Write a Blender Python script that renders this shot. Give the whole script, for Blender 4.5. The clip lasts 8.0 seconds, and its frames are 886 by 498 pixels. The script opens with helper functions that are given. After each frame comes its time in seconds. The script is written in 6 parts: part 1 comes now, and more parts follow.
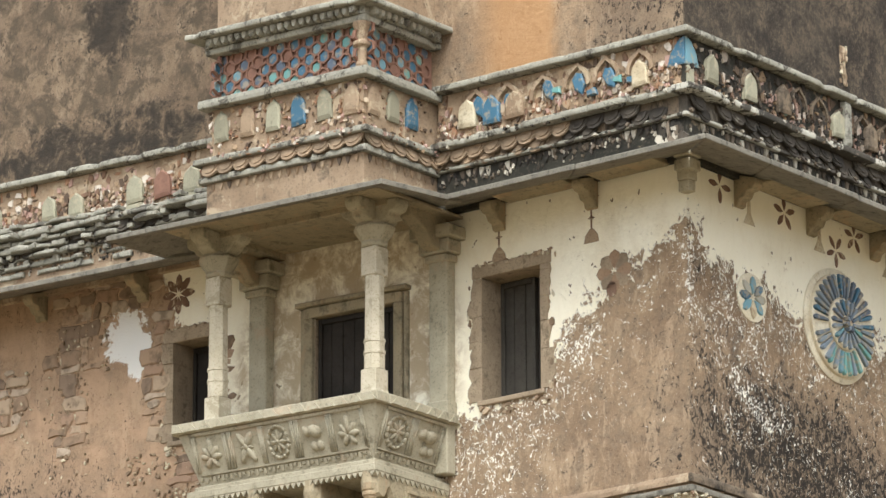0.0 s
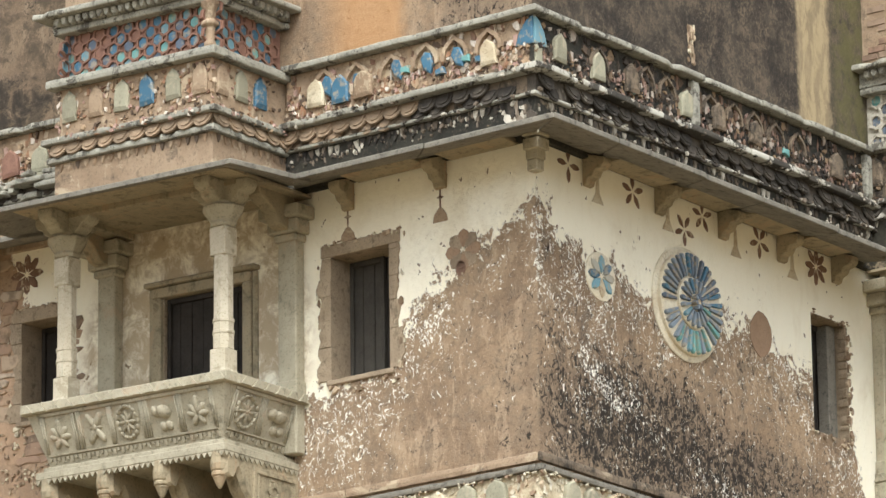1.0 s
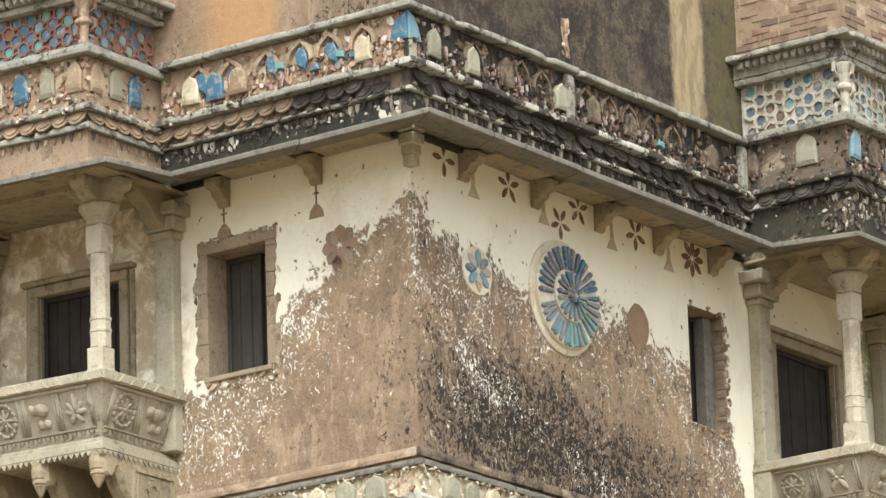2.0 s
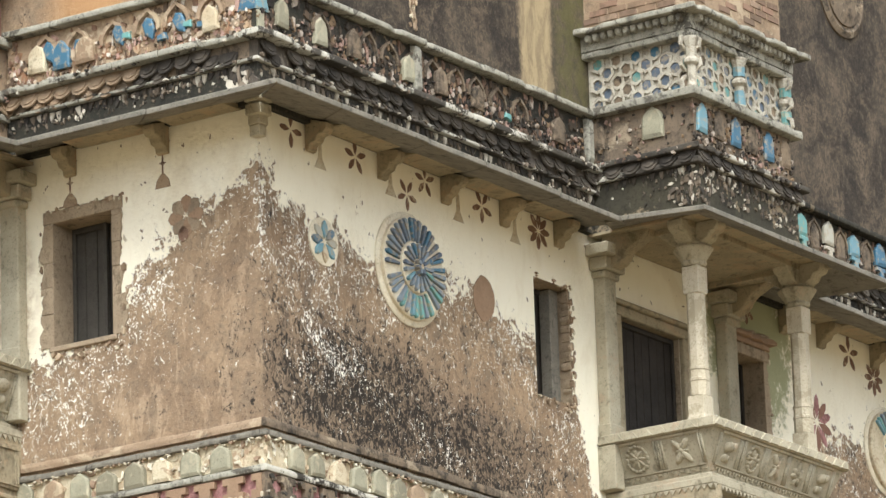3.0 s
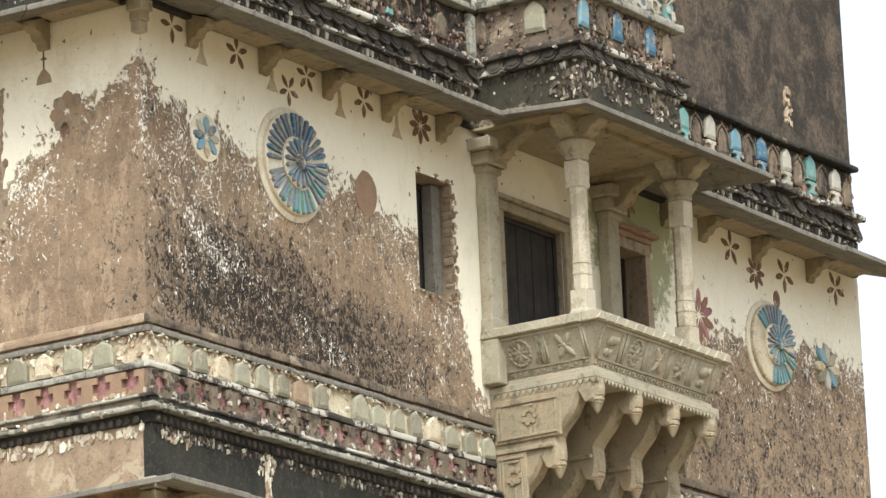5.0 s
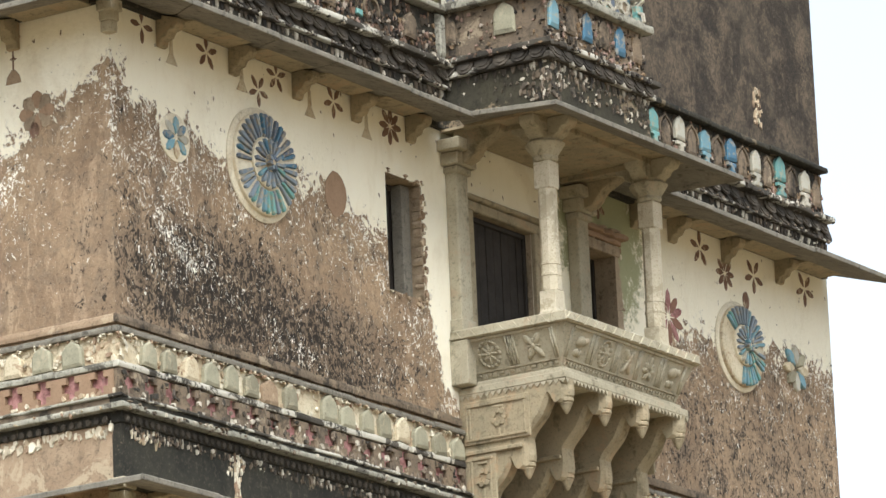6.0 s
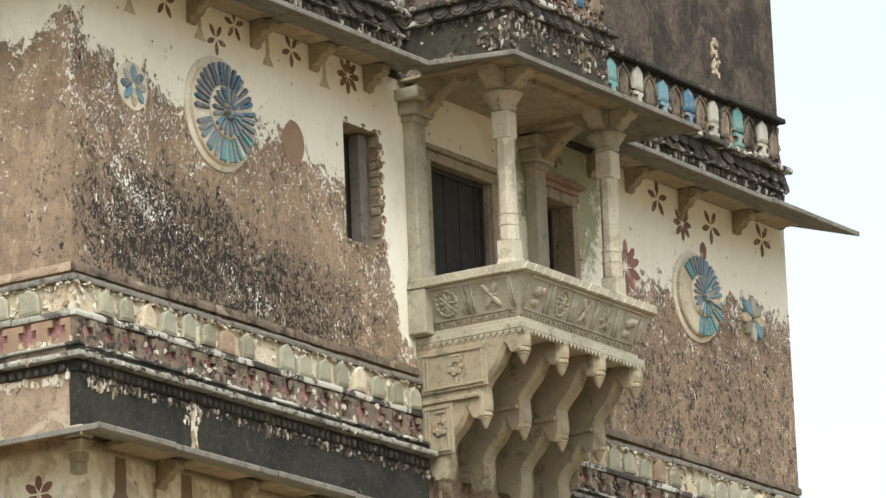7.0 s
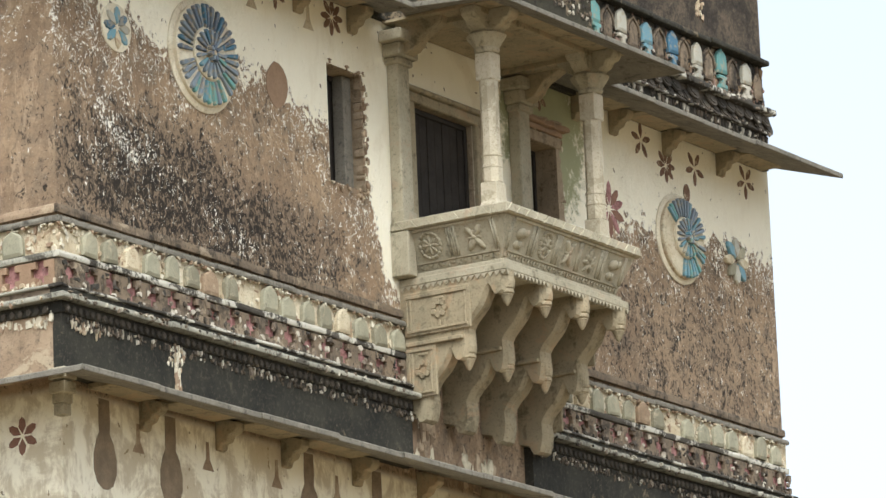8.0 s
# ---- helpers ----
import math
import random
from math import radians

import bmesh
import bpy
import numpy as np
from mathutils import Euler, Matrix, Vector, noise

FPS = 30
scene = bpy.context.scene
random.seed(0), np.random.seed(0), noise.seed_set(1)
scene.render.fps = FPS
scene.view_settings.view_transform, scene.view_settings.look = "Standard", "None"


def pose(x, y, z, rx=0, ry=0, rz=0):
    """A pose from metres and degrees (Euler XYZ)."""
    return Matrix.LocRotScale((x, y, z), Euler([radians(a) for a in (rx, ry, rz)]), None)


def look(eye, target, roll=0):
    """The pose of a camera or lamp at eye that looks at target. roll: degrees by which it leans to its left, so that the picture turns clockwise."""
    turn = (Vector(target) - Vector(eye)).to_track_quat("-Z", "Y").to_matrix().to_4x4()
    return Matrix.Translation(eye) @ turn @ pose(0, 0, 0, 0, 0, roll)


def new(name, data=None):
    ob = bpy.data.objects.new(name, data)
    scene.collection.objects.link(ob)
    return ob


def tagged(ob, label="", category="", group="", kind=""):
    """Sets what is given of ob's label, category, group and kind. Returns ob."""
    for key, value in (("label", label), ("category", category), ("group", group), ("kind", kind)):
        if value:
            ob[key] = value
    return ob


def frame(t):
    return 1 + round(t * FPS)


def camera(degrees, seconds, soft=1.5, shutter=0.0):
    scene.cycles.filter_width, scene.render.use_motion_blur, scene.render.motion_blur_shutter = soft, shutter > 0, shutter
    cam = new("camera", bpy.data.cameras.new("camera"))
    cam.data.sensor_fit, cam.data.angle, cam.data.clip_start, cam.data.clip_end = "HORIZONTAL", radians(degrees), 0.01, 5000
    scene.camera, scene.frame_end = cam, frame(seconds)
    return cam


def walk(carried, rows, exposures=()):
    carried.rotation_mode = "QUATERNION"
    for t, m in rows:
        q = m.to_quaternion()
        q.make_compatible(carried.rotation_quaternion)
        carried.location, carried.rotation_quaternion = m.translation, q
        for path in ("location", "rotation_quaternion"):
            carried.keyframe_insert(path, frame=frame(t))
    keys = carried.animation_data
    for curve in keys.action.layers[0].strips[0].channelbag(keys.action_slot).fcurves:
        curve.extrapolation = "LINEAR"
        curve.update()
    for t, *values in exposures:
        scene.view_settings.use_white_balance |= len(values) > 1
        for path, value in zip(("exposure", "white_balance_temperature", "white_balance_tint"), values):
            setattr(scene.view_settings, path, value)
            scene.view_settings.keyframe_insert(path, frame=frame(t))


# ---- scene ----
# The camera stands on the ground some 43 m off, zoomed in, and pans over the tower.
EYE = (26.380, -36.378, -11.306)
cam = camera(9.504, 8.0)
# seconds, yaw, pitch, lean
ROWS = [
    (0.0, 38.6866, 16.7211, 0.1541),
    (0.5, 37.8056, 16.6146, 0.4016),
    (1.0, 36.9936, 16.4868, 0.7796),
    (1.2, 36.7364, 16.424, 1.0222),
    (2.3, 35.1265, 16.3645, 1.8698),
    (2.5, 34.7792, 16.2968, 1.8207),
    (3.0, 33.9016, 16.0436, 1.9233),
    (3.5, 33.297, 15.7208, 2.039),
    (4.0, 32.8455, 15.122, 2.1785),
    (4.2, 32.7267, 14.8452, 2.2802),
    (5.3, 32.6236, 14.8747, 2.5221),
    (5.5, 32.573, 14.9473, 2.4782),
    (6.0, 32.2944, 14.859, 2.4975),
    (6.5, 32.0615, 14.6147, 2.4378),
    (7.0, 31.8465, 14.2957, 2.4104),
    (7.5, 31.7254, 13.9865, 2.3861),
    (8.0, 31.6916, 13.664, 2.4322),
]
walk(cam, [(t, pose(*EYE, 90 + pitch, 0, yaw) @ pose(0, 0, 0, 0, 0, -lean)) for t, yaw, pitch, lean in ROWS],
     exposures=((0.0, 1.04, 6000, 7.0), (2.4, 1.16, 6000, 7), (4.5, 1.17, 6000, 7.0), (8.0, 0.95, 5950, 6.0)))

# ---- light ----
world = bpy.data.worlds.new("world")
scene.world = world
world.use_nodes = True
wn = world.node_tree.nodes
sky = wn.new("ShaderNodeTexSky")
sky.sky_type = "NISHITA"
sky.sun_disc = False
SUN_EL, SUN_AZ = radians(52), radians(142)
sky.sun_elevation, sky.sun_rotation = SUN_EL, SUN_AZ
sky.air_density, sky.dust_density, sky.ozone_density = 1.0, 4.0, 1.0
wn["Background"].inputs["Strength"].default_value = 0.15
cloud = wn.new("ShaderNodeHueSaturation")
cloud.inputs["Saturation"].default_value = 0.28
world.node_tree.links.new(sky.outputs[0], cloud.inputs["Color"])
world.node_tree.links.new(cloud.outputs[0], wn["Background"].inputs["Color"])
sun = new("sun", bpy.data.lights.new("sun", "SUN"))
sun.data.energy, sun.data.angle, sun.data.color = 1.3, radians(30), (1.0, 0.96, 0.88)
sun_dir = Vector((math.sin(SUN_AZ) * math.cos(SUN_EL), math.cos(SUN_AZ) * math.cos(SUN_EL), math.sin(SUN_EL)))
sun.matrix_world = look(sun_dir * 60, (0, 0, 0))

# ---- materials ----


class Net:
    """A small node builder for one material."""

    def __init__(self, name):
        self.mat = bpy.data.materials.new(name)
        self.mat.use_nodes = True
        self.t = self.mat.node_tree
        self.bsdf = self.t.nodes["Principled BSDF"]
        geo = self.t.nodes.new("ShaderNodeNewGeometry")
        self.pos = geo.outputs["Position"]
        self.island = geo.outputs["Random Per Island"]
        sep = self.t.nodes.new("ShaderNodeSeparateXYZ")
        self.t.links.new(self.pos, sep.inputs[0])
        self.x, self.y, self.z = sep.outputs

    def link(self, a, socket):
        if isinstance(a, (int, float)):
            socket.default_value = a
        elif isinstance(a, tuple):
            socket.default_value = (*a, 1.0) if len(a) == 3 else a
        else:
            self.t.links.new(a, socket)

    def op(self, kind, a, b=0.0, c=None):
        n = self.t.nodes.new("ShaderNodeMath")
        n.operation = kind
        self.link(a, n.inputs[0])
        self.link(b, n.inputs[1])
        if c is not None:
            self.link(c, n.inputs[2])
        return n.outputs[0]

    def add(self, *a):
        out = a[0]
        for b in a[1:]:
            out = self.op("ADD", out, b)
        return out

    def mul(self, *a):
        out = a[0]
        for b in a[1:]:
            out = self.op("MULTIPLY", out, b)
        return out

    def noise(self, scale, detail=4.0, rough=0.6, stretch=(1, 1, 1), shift=0.0, warp=0.0):
        m = self.t.nodes.new("ShaderNodeMapping")
        self.t.links.new(self.pos, m.inputs["Vector"])
        m.inputs["Scale"].default_value = stretch
        m.inputs["Location"].default_value = (shift, shift * 0.7, shift * 1.3)
        n = self.t.nodes.new("ShaderNodeTexNoise")
        n.inputs["Scale"].default_value, n.inputs["Detail"].default_value, n.inputs["Roughness"].default_value = scale, detail, rough
        n.inputs["Distortion"].default_value = warp
        self.t.links.new(m.outputs[0], n.inputs["Vector"])
        return n.outputs[0]

    def cells(self, scale, stretch=(1, 1, 1)):
        m = self.t.nodes.new("ShaderNodeMapping")
        self.t.links.new(self.pos, m.inputs["Vector"])
        m.inputs["Scale"].default_value = stretch
        n = self.t.nodes.new("ShaderNodeTexVoronoi")
        n.inputs["Scale"].default_value = scale
        self.t.links.new(m.outputs[0], n.inputs["Vector"])
        return n.outputs["Distance"]

    def step(self, a, lo, hi):
        n = self.t.nodes.new("ShaderNodeMapRange")
        n.interpolation_type = "SMOOTHSTEP"
        self.link(a, n.inputs[0])
        n.inputs[1].default_value, n.inputs[2].default_value = lo, hi
        return n.outputs[0]

    def curve(self, a, lo, hi, stops):
        """A broken line through stops (a, value), values 0 to 4."""
        r = self.t.nodes.new("ShaderNodeValToRGB")
        self.link(self.op("DIVIDE", self.op("SUBTRACT", a, lo), hi - lo), r.inputs[0])
        els = r.color_ramp.elements
        while len(els) < len(stops):
            els.new(0.5)
        for e, (p, v) in zip(els, stops):
            e.position = (p - lo) / (hi - lo)
            e.color = (v / 4, v / 4, v / 4, 1)
        return self.mul(r.outputs[0], 4.0)

    def ramp(self, a, *stops):
        r = self.t.nodes.new("ShaderNodeValToRGB")
        self.link(a, r.inputs[0])
        els = r.color_ramp.elements
        while len(els) < len(stops):
            els.new(0.5)
        for e, (p, col) in zip(els, stops):
            e.position, e.color = p, (*col, 1)
        return r.outputs[0]

    def mix(self, f, a, b):
        n = self.t.nodes.new("ShaderNodeMix")
        n.data_type = "RGBA"
        self.link(f, n.inputs[0])
        self.link(a, n.inputs[6])
        self.link(b, n.inputs[7])
        return n.outputs[2]

    def lobe(self, u, z, uc, zc, ru, rz):
        """1 at a centre, 0 on an ellipse round it, negative outside."""
        a = self.op("POWER", self.op("DIVIDE", self.op("SUBTRACT", u, uc), ru), 2.0)
        b = self.op("POWER", self.op("DIVIDE", self.op("SUBTRACT", z, zc), rz), 2.0)
        return self.op("SUBTRACT", 1.0, self.add(a, b))

    def rand(self):
        n = self.t.nodes.new("ShaderNodeObjectInfo")
        return n.outputs["Random"]

    def done(self, colour, rough=0.85, bump=None, strength=0.4, depth=0.01, gloss=0.1):
        self.link(colour, self.bsdf.inputs["Base Color"])
        self.link(rough, self.bsdf.inputs["Roughness"])
        self.bsdf.inputs["Specular IOR Level"].default_value = gloss
        if bump is not None:
            b = self.t.nodes.new("ShaderNodeBump")
            b.inputs["Strength"].default_value, b.inputs["Distance"].default_value = strength, depth
            self.link(bump, b.inputs["Height"])
            self.t.links.new(b.outputs[0], self.bsdf.inputs["Normal"])
        return self.mat


CREAM, CREAM_DIRTY = (0.86, 0.80, 0.63), (0.74, 0.66, 0.48)
BROWN, TAN, GREYBROWN = (0.225, 0.155, 0.098), (0.335, 0.237, 0.148), (0.15, 0.12, 0.09)
LICHEN = (0.014, 0.013, 0.012)


def wall_material(name, face):
    n = Net(name)
    z = n.z
    u = n.y if face == "R" else n.op("MULTIPLY", n.x, -1.0)
    inv = lambda a: n.op("SUBTRACT", 1.0, a)
    cen = lambda a, k: n.mul(n.op("SUBTRACT", a, 0.5), k)
    big = n.noise(0.9, 6, 0.65)
    mid = n.noise(4.5, 9, 0.74, warp=0.5)
    fine = n.noise(17, 8, 0.8, warp=0.6)
    drip = n.noise(7, 8, 0.72, (1, 1, 0.35), 3.0, 0.4)
    speck = n.noise(27, 4, 0.64, (1, 1, 0.7), 7.0, 1.4)
    clump = n.noise(2.6, 6, 0.68, (1, 1, 1), 11.0, 0.6)
    grit = n.noise(60, 5, 0.75, (1, 1, 1), 5.0)
    if face == "R":
        edge = n.curve(u, -0.5, 14, [(-0.5, 2.42), (0.12, 2.4), (0.35, 2.18), (0.5, 2.1), (1.1, 2.08), (1.7, 1.9), (2.6, 1.98), (3.3, 1.98), (4.2, 1.75),
                                     (4.7, 1.45), (5.1, 1.15), (5.3, 0.4), (5.6, 0.2), (8.7, 0.9), (9.3, 1.7), (10.5, 1.95), (13.4, 1.98)])
    else:
        edge = n.curve(u, -0.5, 14, [(-0.5, 2.42), (0.1, 2.4), (0.4, 2.2), (0.78, 2.18), (0.95, 1.95), (1.35, 1.72), (1.6, 1.35), (2.1, 1.1),
                                     (2.7, 1.0), (5.2, 1.0), (5.6, 2.2), (6.0, 2.62), (6.35, 3.6), (13.4, 3.9)])
    ragged, nick = n.noise(5.5, 5, 0.62, shift=21.0, warp=0.9), n.noise(24, 4, 0.6, (1, 1, 0.75), 23.0, 0.8)
    e = n.add(n.op("SUBTRACT", z, edge), cen(ragged, 1.15), cen(nick, 0.6), cen(big, 0.3))
    cream = n.step(e, -0.006, 0.01)
    storey = n.mul(n.step(z, 0.1, 0.25), inv(n.step(z, 3.4, 3.6)))
    band = n.step(e, -1.1, 0.0)
    # flakes of old limewash left on the bare plaster
    many = n.mul(band, 0.075)
    if face == "R":
        seam = n.op("ABSOLUTE", n.op("SUBTRACT", z, n.add(1.32, n.mul(u, -0.36))))
        many = n.add(many, n.mul(inv(n.step(seam, 0.03, 0.3)), n.step(u, 0.3, 0.8), inv(n.step(u, 3.0, 3.8)), 0.06), n.mul(n.op("MAXIMUM", n.lobe(u, z, 1.1, 0.9, 0.8, 0.6), 0.0), 0.045), n.mul(n.op("MAXIMUM", n.lobe(u, z, 4.7, 0.5, 1.3, 0.8), 0.0), 0.015), 0.035,
                     n.mul(n.op("MAXIMUM", n.lobe(u, z, 0.0, 1.95, 0.14, 0.7), 0.0), 0.09), n.mul(n.op("MAXIMUM", n.lobe(u, z, 0.7, 1.55, 0.5, 0.6), 0.0), 0.06))
    else:
        many = n.add(many, n.mul(n.op("MAXIMUM", n.lobe(u, z, 2.6, 0.5, 1.2, 0.75), 0.0), 0.085), n.mul(n.op("MAXIMUM", n.lobe(u, z, 1.4, 1.2, 1.0, 0.7), 0.0), 0.07), n.mul(n.op("MAXIMUM", n.lobe(u, z, 0.0, 1.95, 0.14, 0.6), 0.0), 0.08))
        many = n.op("SUBTRACT", many, n.mul(n.step(u, 4.8, 5.4), 0.12))
    flakes = n.mul(n.step(n.add(speck, many, cen(clump, 0.32)), 0.692, 0.702), storey)
    low = inv(n.step(z, -1.55, -1.45))
    bare = n.mix(n.step(n.add(big, cen(mid, 0.4)), 0.38, 0.62), BROWN, TAN)
    bare = n.mix(n.mul(n.step(mid, 0.45, 0.62), 0.75 if face == "R" else 0.5), bare, GREYBROWN)
    bare = n.mix(n.mul(n.step(fine, 0.5, 0.6), 0.6), bare, (0.13, 0.095, 0.065))
    bare = n.mix(n.mul(n.step(drip, 0.52, 0.6), 0.45), bare, (0.46, 0.34, 0.225))
    bare = n.mix(n.mul(n.step(clump, 0.5, 0.66), 0.35), bare, (0.47, 0.345, 0.22))
    bare = n.mix(n.mul(n.step(grit, 0.54, 0.62), 0.5), bare, (0.44, 0.33, 0.22))
    if face == "L":
        bare = n.mix(n.mul(n.step(u, 5.2, 6.0), inv(n.step(z, 3.2, 3.5)), n.add(0.25, n.mul(n.step(clump, 0.4, 0.6), 0.35))), bare, (0.46, 0.30, 0.19))
    paint = n.mix(n.mul(n.step(drip, 0.48, 0.75), 0.4), CREAM, CREAM_DIRTY)
    paint = n.mix(n.mul(n.step(big, 0.5, 0.7), 0.4), paint, (0.86, 0.82, 0.69))
    wash = n.noise(1.7, 5, 0.6, (1, 1, 0.6), 15.0, 0.5)
    paint = n.mix(n.mul(n.step(wash, 0.54, 0.7), 0.3), paint, (0.60, 0.50, 0.32))
    hole = n.noise(12, 2, 0.5, (1, 1, 0.75), 31.0, 0.3)
    paint = n.mix(n.mul(n.step(n.add(hole, cen(clump, 0.3)), 0.715, 0.73), 0.9), paint, (0.15, 0.10, 0.06))
    paint = n.mix(n.mul(n.step(n.add(fine, cen(clump, 0.5)), 0.64, 0.68), 0.4), paint, (0.40, 0.29, 0.17))
    # below the lower eave: tan stains, plus the weaker light put into the paint
    paint = n.mix(n.mul(low, n.step(n.add(clump, cen(drip, 0.6)), 0.42, 0.6), 0.6), paint, (0.40, 0.31, 0.18))
    if face == "R":
        dark = n.op("MAXIMUM", n.lobe(u, z, 1.5, 0.6, 2.0, 0.85), n.mul(n.lobe(u, z, 3.0, 0.4, 2.0, 0.65), 0.85))
        dark = n.op("MAXIMUM", dark, n.mul(n.lobe(u, z, 11.5, 0.5, 3.2, 1.6), 0.42))
        dark = n.op("MAXIMUM", dark, n.mul(n.lobe(u, z, 0.35, 0.8, 0.6, 1.0), 0.3))
        dark = n.op("MAXIMUM", dark, n.mul(n.step(z, 3.9, 4.2), n.add(0.3, n.mul(big, 0.5))))
        haze = n.mul(n.step(z, 3.9, 4.2), n.op("SUBTRACT", 0.97, n.add(n.mul(n.step(n.add(fine, cen(clump, 0.6)), 0.42, 0.64), 0.3), n.mul(n.step(grit, 0.5, 0.62), 0.18))))
    else:
        dark = n.op("MAXIMUM", n.mul(n.lobe(u, z, 0.0, 0.7, 0.7, 1.0), 0.35), n.mul(n.lobe(u, z, 8.2, 0.9, 1.8, 0.9), 0.55))
        dark = n.op("MAXIMUM", dark, n.mul(n.step(z, 4.0, 4.3), n.step(u, 3.6, 5.0), 0.3))
        dark = n.op("MAXIMUM", dark, n.mul(n.step(z, 4.0, 4.3), inv(n.step(u, 0.8, 1.3)), 0.55))
        haze = n.mul(n.step(z, 4.0, 4.3), n.step(u, 3.4, 5.0), n.add(0.35, n.mul(n.step(n.add(clump, cen(mid, 0.6)), 0.42, 0.6), 0.6)))
    dark = n.op("MAXIMUM", dark, 0.0)
    mould = n.noise(19, 7, 0.72, (1, 1, 0.72), 9.0, 1.3)
    spots = n.add(n.mul(mid, 0.35), n.mul(drip, 0.2), n.mul(mould, 1.0))
    black = n.step(n.add(spots, n.mul(dark, 0.15), 0.02 if face == "R" else -0.02), 0.84, 0.95)
    col = n.mix(n.mul(n.step(dark, 0.0, 0.9), 0.55), bare, (0.125, 0.10, 0.076))
    col = n.mix(n.mul(black, 0.9), col, LICHEN)
    crust = n.mix(n.step(n.add(clump, cen(big, 0.8), cen(fine, 0.4)), 0.36, 0.62), (0.036, 0.031, 0.026), (0.082, 0.067, 0.05)) if face == "R" else (0.085, 0.066, 0.046)
    col = n.mix(haze, col, crust)
    if face == "L":
        soot = n.lobe(u, z, 6.9, 5.9, 0.35, 0.6)
        soot = n.op("MAXIMUM", soot, n.mul(n.lobe(u, z, 7.2, 4.5, 1.6, 0.4), 0.55))
        col = n.mix(n.mul(n.step(n.add(soot, cen(mid, 3.0), cen(fine, 1.5)), -0.2, 0.6), n.step(z, 4.0, 4.3), 0.8), col, (0.03, 0.026, 0.022))
    col = n.mix(flakes, col, (0.86, 0.82, 0.71))
    paint_on = n.op("MAXIMUM", n.mul(cream, inv(n.step(z, 3.6, 3.7))), low)
    col = n.mix(paint_on, col, paint)
    white_edge = n.mul(n.step(e, -0.03, 0.0), inv(n.step(e, 0.01, 0.07)), inv(n.step(z, 3.5, 3.6)))
    col = n.mix(n.mul(white_edge, 0.8, n.step(fine, 0.45, 0.52)), col, (0.70, 0.66, 0.55))
    if face == "R":
        us = n.add(u, cen(mid, 0.2))
        stripe = n.mul(n.step(us, 4.28, 4.36), inv(n.step(us, 4.82, 4.92)), n.step(z, 4.1, 4.2))
        col = n.mix(n.mul(stripe, n.add(0.5, n.mul(n.step(drip, 0.4, 0.6), 0.4))), col, (0.40, 0.31, 0.18))
        moss = n.mul(n.step(u, 4.85, 5.05), inv(n.step(u, 5.4, 5.6)), n.step(z, 4.1, 4.2))
        col = n.mix(n.mul(moss, n.step(mid, 0.35, 0.6), 0.6), col, (0.13, 0.12, 0.045))
        green = n.lobe(u, z, 8.35, 2.55, 0.85, 0.95)
        col = n.mix(n.mul(n.step(n.add(green, cen(mid, 3.2), cen(fine, 2.0)), -0.25, 0.35), 0.8), col, (0.20, 0.215, 0.085))
    else:
        grime = n.op("MAXIMUM", n.lobe(u, z, 3.9, 1.7, 1.5, 1.7), 0.0)
        col = n.mix(n.mul(n.step(n.add(mid, n.mul(grime, 0.12), cen(clump, 0.5)), 0.4, 0.64), n.step(grime, 0.0, 0.3), 0.85), col, (0.40, 0.30, 0.18))
        patch = n.op("MAXIMUM", n.lobe(u, z, 6.66, 2.55, 0.33, 0.33), n.lobe(u, z, 6.47, 2.35, 0.2, 0.3))
        col = n.mix(n.step(n.add(patch, cen(mid, 3.2), cen(fine, 1.2)), 0.35, 0.42), col, (0.75, 0.73, 0.68))
        warm = n.mul(n.step(z, 4.15, 4.3), inv(n.step(u, 2.0, 2.5)), n.step(n.add(u, cen(mid, 0.3)), 1.35, 1.55))
        col = n.mix(n.mul(warm, 0.7), col, (0.42, 0.23, 0.10))
    h = n.add(n.mul(paint_on, 0.9), n.mul(mid, 0.7), n.mul(fine, 0.8), n.mul(flakes, 0.5), n.mul(grit, 0.25))
    return n.done(col, n.op("SUBTRACT", 0.92, n.mul(paint_on, 0.12)), h, 0.85, 0.014)


def stone(name, a, b, dirt=(0.10, 0.085, 0.06), scale=3.0, dirt_at=0.56, rough=0.8, vary=0.0, bump=0.6, amount=0.75, speck=0.5, patch=None):
    n = Net(name)
    big, mid, fine = n.noise(scale, 7, 0.68), n.noise(scale * 4, 8, 0.74, shift=2.0, warp=0.5), n.noise(scale * 16, 6, 0.78, shift=5.0)
    streak = n.noise(scale * 2.5, 4, 0.6, (1, 1, 0.2), 4.0)
    col = n.mix(n.step(big, 0.3, 0.7), a, b)
    if vary:
        r = n.rand()
        col = n.mix(n.mul(n.step(r, 0.3, 1.0), vary), col, dirt)
    col = n.mix(n.mul(n.step(n.add(n.mul(mid, 0.6), n.mul(streak, 0.4)), dirt_at, dirt_at + 0.14), amount), col, dirt)
    col = n.mix(n.mul(n.step(fine, 0.52, 0.64), speck), col, dirt)
    if patch:
        tone, at, much = patch
        blot = n.noise(scale * 1.3, 6, 0.66, shift=13.0, warp=0.8)
        col = n.mix(n.mul(n.step(n.add(blot, n.mul(n.op("SUBTRACT", fine, 0.5), 0.35)), at, at + 0.05), much), col, tone)
    return n.done(col, rough, n.add(mid, n.mul(fine, 0.6)), bump, 0.01)


